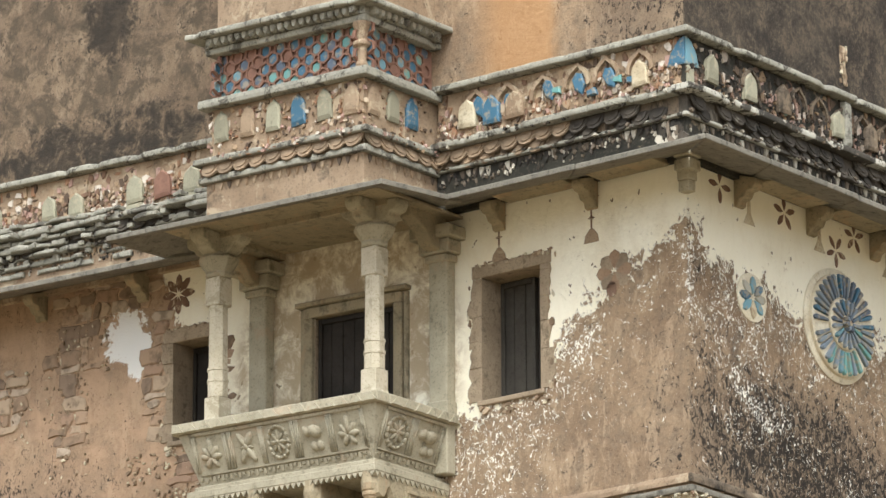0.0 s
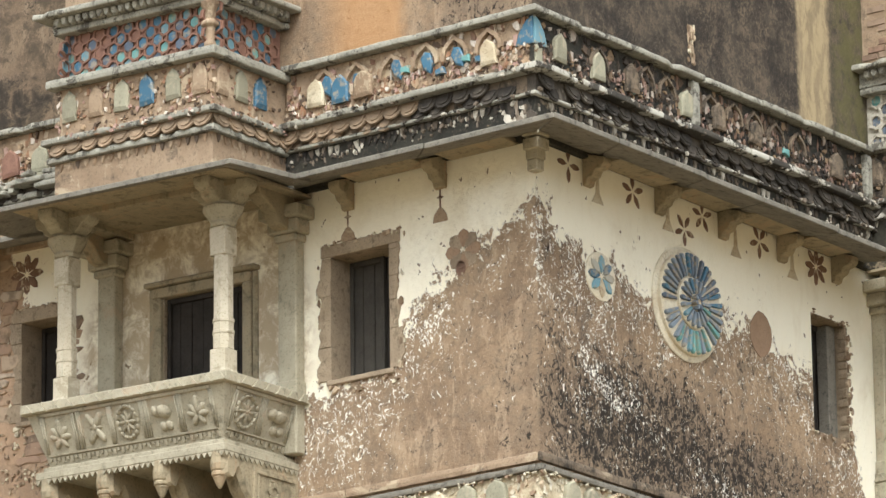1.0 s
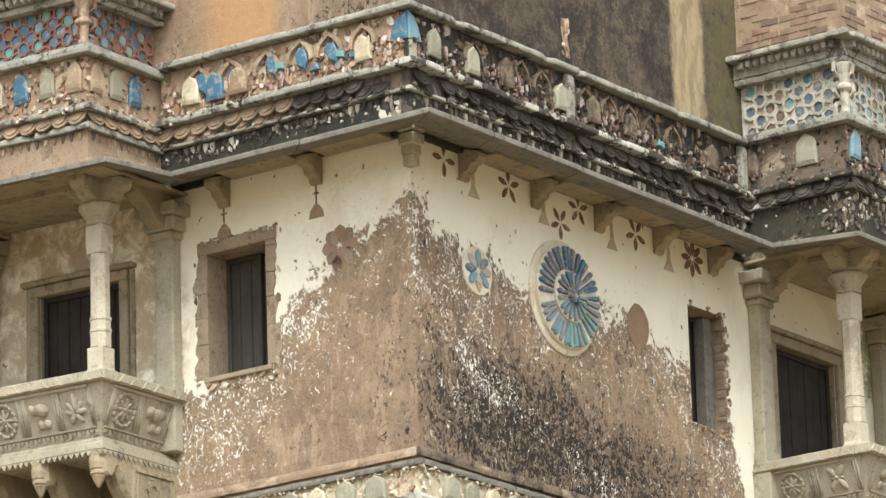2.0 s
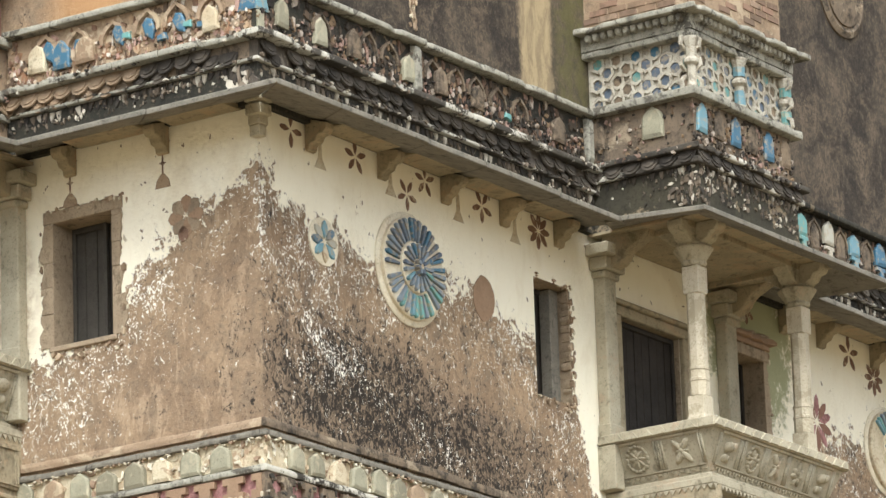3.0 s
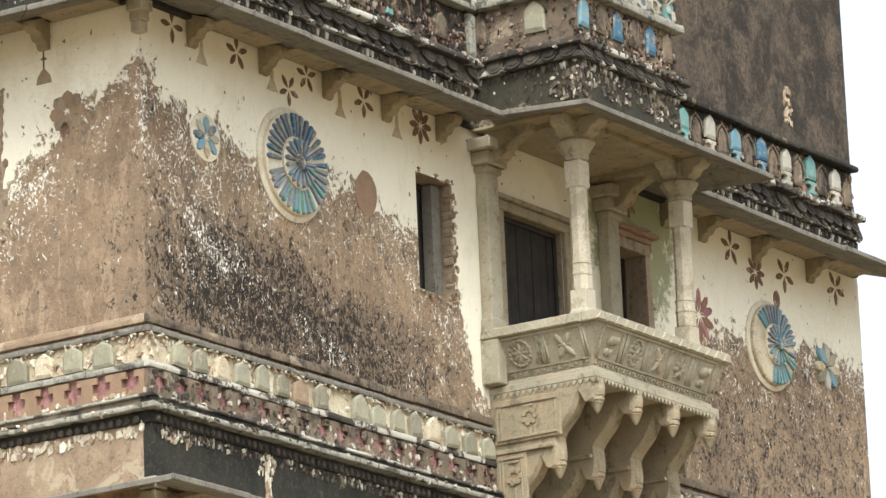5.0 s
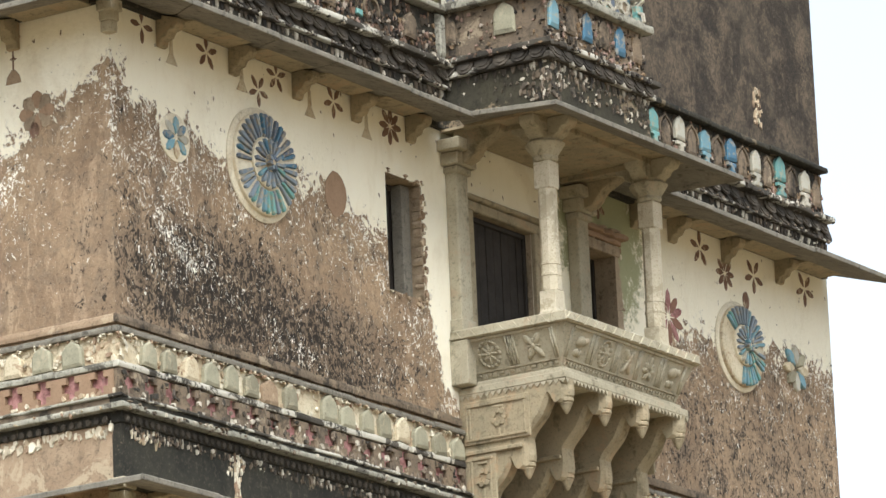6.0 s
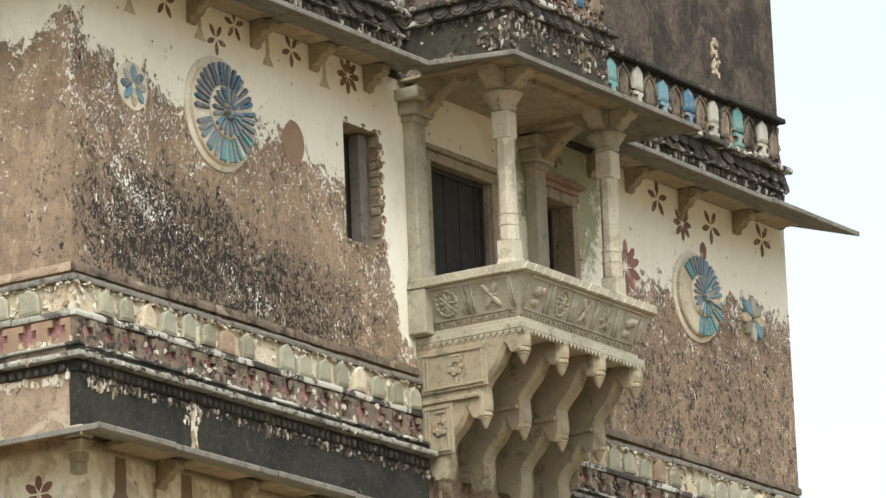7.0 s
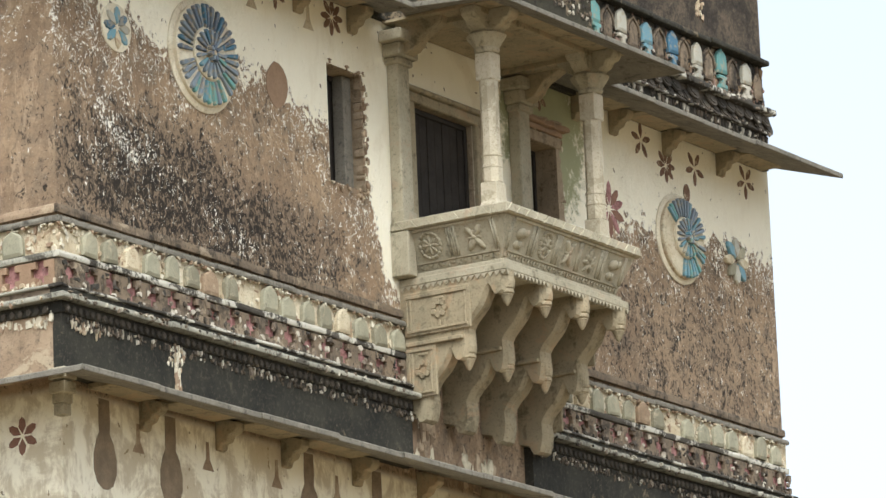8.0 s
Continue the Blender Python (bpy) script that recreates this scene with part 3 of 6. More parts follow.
def corbel(face, u, z, d=0.24, w=0.125, material=None, parent=None):
    """A small curved bracket under an eave."""
    bm = bmesh.new()
    pts = [(0.0, 0.06), (d, -0.02), (d, -0.07), (d * 0.85, -0.11), (d * 0.6, -0.12), (d * 0.5, -0.17), (d * 0.25, -0.19), (d * 0.2, -0.24), (0.0, -0.25)]
    prism(bm, pts, "u", u - w / 2, u + w / 2, lambda p, q, a: P(face, a, p, z + q))
    return part("bracket", bm, material or BRACKET, parent, bevel=0.008)


e1 = eave("eave_upper_east", "R", [(0.0, 5.3, -LIP_D, 4.83), (7.75, 13.05, 8.33, 13.35)], 2.835, 3.04, "grey stone eave slabs sloping from the wall")
for u in (0.78, 1.9, 2.92, 3.9, 4.83, 9.0, 9.75, 10.85, 12.0):
    corbel("R", u, 2.98, parent=e1)
e2 = eave("eave_upper_south", "L", [(0.0, 2.7, -LIP_D, 2.12), (4.8, 9.6, 5.36, 9.6)], 2.835, 3.04, "grey stone eave slabs over the south wall")
for u in (1.03, 2.08, 6.4, 7.72, 8.9):
    corbel("L", u, 2.98, parent=e2)
e3 = eave("eave_lower_east", "R", [(0.0, R_END, -LIP_D, R_END + 0.25)], -1.585, -1.38, "grey stone eave slabs of the storey below")
for u in (1.21, 2.39, 3.44, 4.62, 5.75, 6.9):
    corbel("R", u, -1.45, parent=e3)
e4 = eave("eave_lower_south", "L", [(0.0, 5.0, -LIP_D, 5.0)], -1.585, -1.38, "grey stone eave slabs of the lower south wall")
for u in (1.1, 2.2):
    corbel("L", u, -1.45, parent=e4)

# boards seen under the upper eave, between the brackets
for face, spans, z, par in (("R", ((0.9, 1.8), (2.05, 2.8), (3.05, 3.8), (4.05, 4.7), (9.2, 9.65), (9.9, 10.7), (11.0, 11.9), (12.15, 12.9)), 2.985, e1), ("L", ((0.15, 0.9), (1.15, 1.95)), 2.985, e2),
                            ("R", ((0.35, 1.1), (1.35, 2.25), (2.55, 3.3), (3.6, 4.5)), -1.435, e3)):
    for a, b in spans:
        bm = bmesh.new()
        box(bm, face, a, b, 0.03, 0.3, z - 0.02, z + 0.03)
        part("board", bm, BRACKET, par, bevel=0.006)
# corner bracket heads
for z, par in ((2.98, e1), (-1.45, e3)):
    bm = bmesh.new()
    for s, zz in ((0.16, 0.1), (0.15, -0.02), (0.11, -0.1), (0.09, -0.2)):
        hexa(bm, [Vector((x, y, z + h)) for h in (zz - 0.1, zz) for x, y in ((-0.02, 0.02), (s, 0.02), (s, -s), (-0.02, -s))])
    part("corner_bracket", bm, SAND, par, bevel=0.006)

# ---- friezes: dark band, scallops, ledge, niche band, rail ----
ARCH_M = local_prism("arch_tile", arch_outline(0.2, 0.27), 0.03, SLATE_TILE)
SCALLOP_PTS = [(-0.1, 0.05), (-0.1, 0.0)] + [(0.1 * math.cos(math.pi + math.pi * i / 6), 0.09 * math.sin(math.pi + math.pi * i / 6)) for i in range(1, 6)] + [(0.1, 0.0), (0.1, 0.05)]


def scallop_mesh(name, material):
    """A thin drooping tile end, tilted outwards, with a raised rim."""
    bm = bmesh.new()
    for k, y0, y1 in ((1.0, -0.012, 0.008), (0.68, 0.004, 0.018)):
        prism(bm, [(p * k, q * k * 1.1) for p, q in SCALLOP_PTS], "y", y0, y1, lambda p, q, a: Vector((p, a, q)))
    bm.transform(Matrix.Rotation(radians(20), 4, "X"))
    return mesh_of(bm, name, material)


SC_D, SC_T = scallop_mesh("scallop", SCALLOP_DARK), scallop_mesh("scallop_tan", SCALLOP_TAN)
TOOTH_PTS = [(-0.035, 0.03), (-0.02, -0.04), (0.0, -0.075), (0.02, -0.04), (0.035, 0.03)]
TOOTH = local_prism("leaf_tooth", [(p * 0.8, q * 0.75) for p, q in TOOTH_PTS], 0.02, TOOTHMAT)
TOOTH_T = local_prism("leaf_tooth_tan", [(p * 0.8, q * 0.75) for p, q in TOOTH_PTS], 0.02, TOOTHTAN)
CROSS_PTS = [(-0.1, -0.03), (-0.05, -0.03), (-0.05, -0.08), (0.05, -0.08), (0.05, -0.03), (0.1, -0.03), (0.1, 0.03), (0.05, 0.03), (0.05, 0.08), (-0.05, 0.08), (-0.05, 0.03), (-0.1, 0.03)]
POST_M = local_prism("post", [(-0.045, 0.0), (0.045, 0.0), (0.045, 0.44), (-0.045, 0.44)], 0.05, LEDGE)


def niche_tiles(face, th, us, z, mats, w=0.2, h=0.27, d=0.075, rng=None):
    """Arched tiles in a row, each a piece of its own; mats are cycled, None leaves a gap."""
    store = {}
    for i, u in enumerate(us):
        m = mats[i % len(mats)]
        if m is None:
            continue
        if m.name not in store:
            store[m.name] = local_prism("arch_tile", arch_outline(w, h), 0.03, m)
        piece("arch_tile", store[m.name], place(face, u + rng.uniform(-0.02, 0.02), d, z + rng.uniform(-0.012, 0.012), rng.uniform(-4, 4)) @ Matrix.Diagonal((rng.uniform(0.86, 1.06), 1, rng.uniform(0.84, 1.05), 1)), th)


def frieze(name, face, u0, u1, corner, tan_from, dark, label, tiles, z=0.0, seed=1):
    """The upper frieze between two stretches of wall; corner: it wraps the tower's edge at u = 0."""
    rng = random.Random(seed)
    th = thing(name, P(face, (u0 + u1) / 2, 0, 3.0 + z), label, "frieze", kind="structure")
    s = lambda d: u0 - d if corner else u0
    bm = bmesh.new()
    cut_box(bm, face, s(0.07), u1, 0.0, 0.07, 2.98 + z, 3.40 + z, 20)
    part("dark_band", bm, TANBAND if dark is False else BLACKBAND, th)
    bm = bmesh.new()
    cut_box(bm, face, s(0.13), u1, 0.0, 0.13, 3.372 + z, 3.405 + z, 0.9, 0.008, seed)
    part("lower_ledge", bm, BLACKLEDGE if dark or corner else LEDGE, th, bevel=0.005)
    bm = bmesh.new()
    cut_box(bm, face, s(0.09), u1, 0.0, 0.09, 3.409 + z, 3.57 + z, 20)
    part("roll_backing", bm, TANBAND if dark is False else SOOTBAND if dark is None else SCALLOP_DARK, th)
    bm = bmesh.new()
    cut_box(bm, face, s(0.21), u1, 0.0, 0.21, 3.572 + z, 3.635 + z, 0.75, 0.012, seed + 3)
    part("ledge", bm, BLACKLEDGE if dark else LEDGE, th, "weathered light grey ledge", bevel=0.007)
    bm = bmesh.new()
    cut_box(bm, face, s(0.05), u1, 0.0, 0.05, 3.637 + z, 4.13 + z, 20)
    part("niche_band", bm, TANBAND if not dark else BLACKBAND, th)
    bm = bmesh.new()
    cut_box(bm, face, s(0.15), u1, 0.0, 0.15, 4.14 + z, 4.2 + z, 1.3, 0.008, seed + 5)
    part("rail", bm, BLACKBAND if u0 > 7 else LEDGE, th, "grey stone rail over the tiles", bevel=0.007)
    u = s(0.08) + 0.12
    while u < u1 - 0.05:
        tan = tan_from[0] < u < tan_from[1]
        if rng.random() < 0.9:
            piece("scallop", SC_T if tan else SC_D, place(face, u, 0.12, 3.53 + z + rng.uniform(-0.008, 0.008), rng.uniform(-4, 4)), th)
        if rng.random() < 0.75:
            piece("scallop", SC_T if tan else SC_D, place(face, u + 0.1, 0.095, 3.455 + z + rng.uniform(-0.008, 0.008), rng.uniform(-4, 4)), th)
        u += 0.195
    u = s(0.05) + 0.06
    while u < u1:
        if rng.random() < 0.8:
            piece("leaf_tooth", TOOTH if dark or dark is None else TOOTH_T, place(face, u, 0.065, 3.345 + z - rng.uniform(0, 0.02), rng.uniform(-14, 14)) @ Matrix.Diagonal((1.1, 1, rng.uniform(0.9, 1.35), 1)), th)
        u += 0.075
    niche_tiles(face, th, *tiles, rng=rng)
    bm = bmesh.new()
    n = int((u1 - u0) * 75)
    scatter_chips(bm, face, s(0.03), u1, 3.66 + z, 4.1 + z, 0.05, n, 0.085, rng, 1.15)
    scatter_chips(bm, face, s(0.03), u1, 3.65 + z, 3.92 + z, 0.055, n * 2, 0.045, rng, 1.2)
    ob = part("broken_stucco", bm, RUBBLE_DARK if dark else RUBBLE, th, "broken stucco and tile chips")
    tagged(ob, kind="stuff")
    bm = bmesh.new()
    scatter_chips(bm, face, s(0.03), u1, 3.22 + z, 3.36 + z, 0.07, int((u1 - u0) * (26 if dark else 60)), 0.034, rng, 1.3)
    scatter_chips(bm, face, s(0.2), u1, 3.57 + z, 3.64 + z, 0.2, int((u1 - u0) * 16), 0.05, rng, 0.7)
    scatter_chips(bm, face, s(0.12), u1, 3.37 + z, 3.41 + z, 0.125, int((u1 - u0) * 12), 0.045, rng, 0.7)
    tagged(part("flaked_stucco", bm, FLECK, th), kind="stuff")
    return th


f1 = frieze("frieze_upper_east", "R", 0.0, 5.4, True, (-9, -9), True, "soot-black frieze with broken niche tiles under a rail",
            ([0.32 + 0.28 * i for i in range(18)], 3.76, [SLATE_TILE, None, SLATE_TILE, None, SOOTBAND, None, None, SLATE_TILE, None, SOOTBAND, None, SOOTBAND, None, None, None, None, SOOTBAND, None]), seed=4)
piece("post", POST_M, place("R", 2.4, 0.08, 3.68), f1)
piece("post", POST_M, place("R", 5.33, 0.08, 3.68), f1)
f2 = frieze("frieze_upper_east_far", "R", 7.3, 13.0, False, (-9, -9), True, "soot-black frieze with blue and teal arched tiles",
            ([7.8 + 0.53 * i for i in range(10)], 3.86, [SKYBLUE, BLUE, WHITE, TEAL, WHITE]), seed=8)
PED = {m.name: local_prism("pedestal", [(-0.09, 0.0), (0.09, 0.0), (0.09, 0.04), (0.035, 0.05), (0.035, 0.11), (0.08, 0.12), (0.08, 0.155), (-0.08, 0.155), (-0.08, 0.12), (-0.035, 0.11), (-0.035, 0.05), (-0.09, 0.04)], 0.035, m) for m in (SKYBLUE, BLUE, WHITE, TEAL, PALESTONE)}
for i in range(10):
    piece("pedestal", PED[[SKYBLUE, BLUE, WHITE, TEAL, PALESTONE][i % 5].name], place("R", 7.8 + 0.53 * i, 0.075, 3.69), f2)
    piece("stucco_bud", local_prism("stucco_bud", arch_outline(0.16, 0.3), 0.03, SOOTBAND), place("R", 8.06 + 0.53 * i if i < 9 else 12.85, 0.06, 3.75), f2)
f3 = frieze("frieze_upper_south", "L", 0.0, 2.76, False, (1.25, 9), None, "tan frieze with chipped blue niche tiles",
            ([0.12 + 0.285 * i for i in range(9)], 3.76, [None, CREAMBAND, None, None, None, None, TANBAND, BLUE, CREAMBAND]), seed=15)
f4 = frieze("frieze_upper_south_far", "L", 4.7, 9.6, False, (-9, -9), False, "brown frieze with grey niche tiles over broken ledges",
            ([5.0 + 0.37 * i for i in range(12)], 3.72, [SLATE_TILE, None, SLATE_TILE, TERRA, SLATE_TILE, None, SLATE_TILE]), seed=23)
PLINTH = local_prism("plinth", [(-0.1, 0.0), (0.1, 0.0), (0.1, 0.055), (-0.1, 0.055)], 0.045, SLATE_TILE)
for i in range(12):
    if i % 7 in (0, 2, 4, 6):
        piece("plinth", PLINTH, place("L", 5.0 + 0.37 * i, 0.065, 3.655, (i * 37) % 9 - 4), f4)
# stepped broken ledges of the far south frieze
bm = bmesh.new()
rng = random.Random(5)
for z, d in ((3.2, 0.1), (3.28, 0.13), (3.36, 0.16), (3.43, 0.20), (3.5, 0.22), (3.56, 0.25), (3.66, 0.2)):
    u = 4.75
    while u < 9.5:
        w = rng.uniform(0.1, 0.45)
        if rng.random() < 0.78:
            worn_bar(bm, lambda a, o, q: P("L", a, o, q), u, u + w - 0.012, d + rng.uniform(-0.05, 0.05), z, z + rng.uniform(0.035, 0.06), rng, 0.006, 0.2)
        if rng.random() < 0.4:
            box(bm, "L", u + 0.02, u + 0.09, 0.0, d - 0.03, z - 0.05, z - 0.004)
        u += w
tagged(part("broken_ledges", bm, LEDGE, f4, "broken grey ledge stones", bevel=0.006), kind="stuff")
# lumps of stucco on the corner of the dark band
bm = bmesh.new()
scatter_chips(bm, "L", -0.04, 0.28, 3.16, 3.34, 0.075, 16, 0.11, random.Random(3), 1.2)
tagged(part("stucco_lumps", bm, FLECK, f3), kind="stuff")
# raised stucco arches over the niches, some with bits of blue glaze


def arch_rib(w, h, t, material):
    bm = bmesh.new()
    out, inn = arch_outline(w, h)[2:], arch_outline(w - 2 * t, h - t * 1.2)[2:]
    for a, b, c_, d_ in zip(out, out[1:], inn[1:], inn):
        hexa(bm, [Vector((p, y, q)) for y in (-0.01, 0.035) for p, q in (a, b, c_, d_)])
    return mesh_of(bm, "arch_rib", material)


RIB_C, RIB_D = arch_rib(0.3, 0.42, 0.035, TANBAND), arch_rib(0.28, 0.40, 0.022, SOOTBAND)
BIT_B = local_prism("blue_bit", [(-0.1, 0.0), (-0.02, 0.03), (0.04, 0.13), (0.01, 0.2), (-0.06, 0.19), (-0.11, 0.1)], 0.03, BLUE)
BIT_S = local_prism("blue_bit", [(-0.05, 0.0), (0.05, 0.01), (0.05, 0.06), (-0.04, 0.07)], 0.03, BLUE)
BIT_T = local_prism("teal_bit", [(-0.05, 0.0), (0.05, 0.01), (0.05, 0.06), (-0.04, 0.07)], 0.03, TEAL)
rng = random.Random(12)
for i, u in enumerate((0.42, 0.8, 1.15, 1.52, 1.92, 2.3)):
    piece("arch_rib", RIB_C, place("L", u, 0.06, 3.69 + rng.uniform(-0.02, 0.02), rng.uniform(-4, 4)), f3)
    for m, du, dz in ((BIT_B, 0.0, 0.14), (BIT_S, 0.14, 0.12), (BIT_T, -0.13, 0.16)):
        if rng.random() < 0.6:
            piece("tile_bit", m, place("L", u + du + rng.uniform(-0.03, 0.03), 0.07, 3.69 + dz + rng.uniform(-0.04, 0.04), rng.uniform(-15, 15)), f3)
for i in range(14):
    if rng.random() < 0.5:
        piece("arch_rib", RIB_D, place("R", 0.55 + 0.36 * i, 0.055, 3.68 + rng.uniform(-0.02, 0.02), rng.uniform(-5, 5)), f1)
    if i in (2, 6, 9):
        piece("tile_bit", BIT_T, place("R", 0.7 + 0.36 * i, 0.06, 3.8 + rng.uniform(-0.05, 0.05), rng.uniform(-15, 15)), f1)
for i in range(9):
    piece("arch_rib", RIB_D, place("R", 8.06 + 0.53 * i, 0.055, 3.7, rng.uniform(-4, 4)), f2)
WING = [(-0.17, 0.0), (0.02, 0.0), (0.02, 0.26), (-0.06, 0.22), (-0.13, 0.12)]
piece("corner_tile", local_prism("corner_tile", WING, 0.015, SKYBLUE), place("R", -0.03, 0.055, 3.87), f1)
piece("corner_tile", local_prism("corner_tile", [(-p, q) for p, q in WING][::-1], 0.015, BLUE), place("L", -0.03, 0.055, 3.87), f3)
piece("corner_tile", local_prism("corner_tile", [(-0.1, 0), (0.0, 0), (0.0, 0.2), (-0.1, 0.2)], 0.015, SLATE_TILE), place("R", -0.04, 0.055, 3.66), f1)


def lower_frieze(name, face, u0, u1, corner, label, seed, dark):
    """Mould, arched tiles, stepped crosses, double ledge and black band at the foot of the storey."""
    rng = random.Random(seed)
    th = thing(name, P(face, (u0 + u1) / 2, 0, -0.6), label, "frieze", kind="structure")
    s = lambda d: u0 - d if corner else u0
    for nm, d, z0, z1, mat, st in (("upper_mould", 0.045, 0.06, 0.14, TANBAND, 2.0), ("mould", 0.075, -0.035, 0.02, SLATE, 1.5), ("string_course", 0.07, -0.345, -0.285, LEDGE, 0.9),
                                   ("upper_ledge", 0.16, -0.635, -0.605, LEDGE, 1.2), ("ledge_step", 0.13, -0.7, -0.637, SOOTBAND, 20), ("ledge", 0.22, -0.752, -0.702, LEDGE, 1.4), ("bead_backing", 0.12, -0.86, -0.757, BLACKBAND, 20)):
        bm = bmesh.new()
        cut_box(bm, face, s(d), u1, 0.0, d, z0, z1, st, 0.006, seed)
        if dark:
            mat = {"upper_mould": SOOTBAND, "upper_ledge": BLACKLEDGE, "ledge": LEDGE, "ledge_step": BLACKBAND, "string_course": BLACKLEDGE}.get(nm, mat)
        part(nm, bm, mat, th, bevel=0.005)
    bm = bmesh.new()
    cut_box(bm, face, s(0.03), u1, 0.0, 0.03, -0.284, -0.036, 20)
    part("tile_band", bm, CREAMBAND, th)
    bm = bmesh.new()
    box(bm, face, s(0.015), u1, 0.0, 0.015, -0.604, -0.346)
    part("cross_backing", bm, PINK, th)
    bm = bmesh.new()
    box(bm, face, s(0.1), u1, 0.0, 0.1, -1.4, -0.862)
    part("dark_band", bm, BLACKBAND if dark else TANBAND, th)
    # plate with stepped cross openings, laid in runs between the crosses
    bm = bmesh.new()
    pitch = 0.31
    u = s(0.05)
    k = 0
    while u < u1 - 0.02:
        e = min(u + pitch, u1)
        c = (u + e) / 2
        w = e - u
        for a, b, z0, z1 in ((u, e, -0.604, -0.56), (u, c - 0.095, -0.56, -0.36), (c + 0.095, e, -0.56, -0.36), (c - 0.095, c - 0.045, -0.56, -0.50), (c + 0.045, c + 0.095, -0.56, -0.50),
                             (c - 0.095, c - 0.045, -0.42, -0.36), (c + 0.045, c + 0.095, -0.42, -0.36)):
            if b - a > 0.01:
                box(bm, face, a, b, 0.0, 0.06, z0, z1)
        u = e
        k += 1
    part("cross_plate", bm, SOOTBAND if dark else BARE, th, "plaster plate pierced by stepped crosses")
    us = []
    u = s(0.05) + 0.45
    while u < u1 - 0.1:
        us.append(u)
        u += pitch
    bm = bmesh.new()
    scatter_chips(bm, face, s(0.03), u1, -0.27, -0.05, 0.03, int((u1 - u0) * 45), 0.06, rng, 1.0)
    scatter_chips(bm, face, s(0.06), u1, -0.06, -0.03, 0.06, int((u1 - u0) * 25), 0.04, rng, 0.7)
    tagged(part("lime_lumps", bm, LIMECHIPS, th), kind="stuff")
    niche_tiles(face, th, us, -0.283, [SLATE_TILE, SLATE_TILE, CREAMBAND, SLATE_TILE, SLATE_TILE, SLATE_TILE, TANBAND, SLATE_TILE, None, SLATE_TILE, SLATE_TILE], 0.225, 0.25, 0.05, rng)
    BEAD = local_prism("bead", [(0.03 * math.cos(6.283 * i / 8), 0.035 * math.sin(6.283 * i / 8)) for i in range(8)], 0.025, SCALLOP_DARK)
    u = s(0.1) + 0.05
    while u < u1:
        piece("bead", BEAD, place(face, u, 0.115, -0.82), th)
        u += 0.09
    bm = bmesh.new()
    n = int((u1 - u0) * 14)
    scatter_chips(bm, face, s(0.03), u1, -0.6, -0.545, 0.06, n, 0.06, rng, 1.0)
    if dark:
        scatter_chips(bm, face, s(0.03), u1, -0.6, -0.37, 0.055, n * 2, 0.055, rng, 1.0)
    scatter_chips(bm, face, s(0.03), u1, -0.95, -0.87, 0.1, n * 4, 0.035 if dark else 0.06, rng, 1.4)
    scatter_chips(bm, face, s(0.2), u1, -0.755, -0.7, 0.215, n, 0.05, rng, 0.7)
    tagged(part("flaked_stucco", bm, LIMECHIPS if not dark else FLECK, th), kind="stuff")
    return th


lower_frieze("frieze_lower_east", "R", 0.0, 5.5, True, "cream frieze of grey arched tiles and pink stepped crosses", 31, True)
lower_frieze("frieze_lower_east_far", "R", 7.7, R_END, False, "sooty frieze of arched tiles beyond the balcony", 37, True)
lower_frieze("frieze_lower_south", "L", 0.0, 5.0, False, "tan frieze of grey arched tiles and stepped crosses", 41, False)

# ---- balconies ----


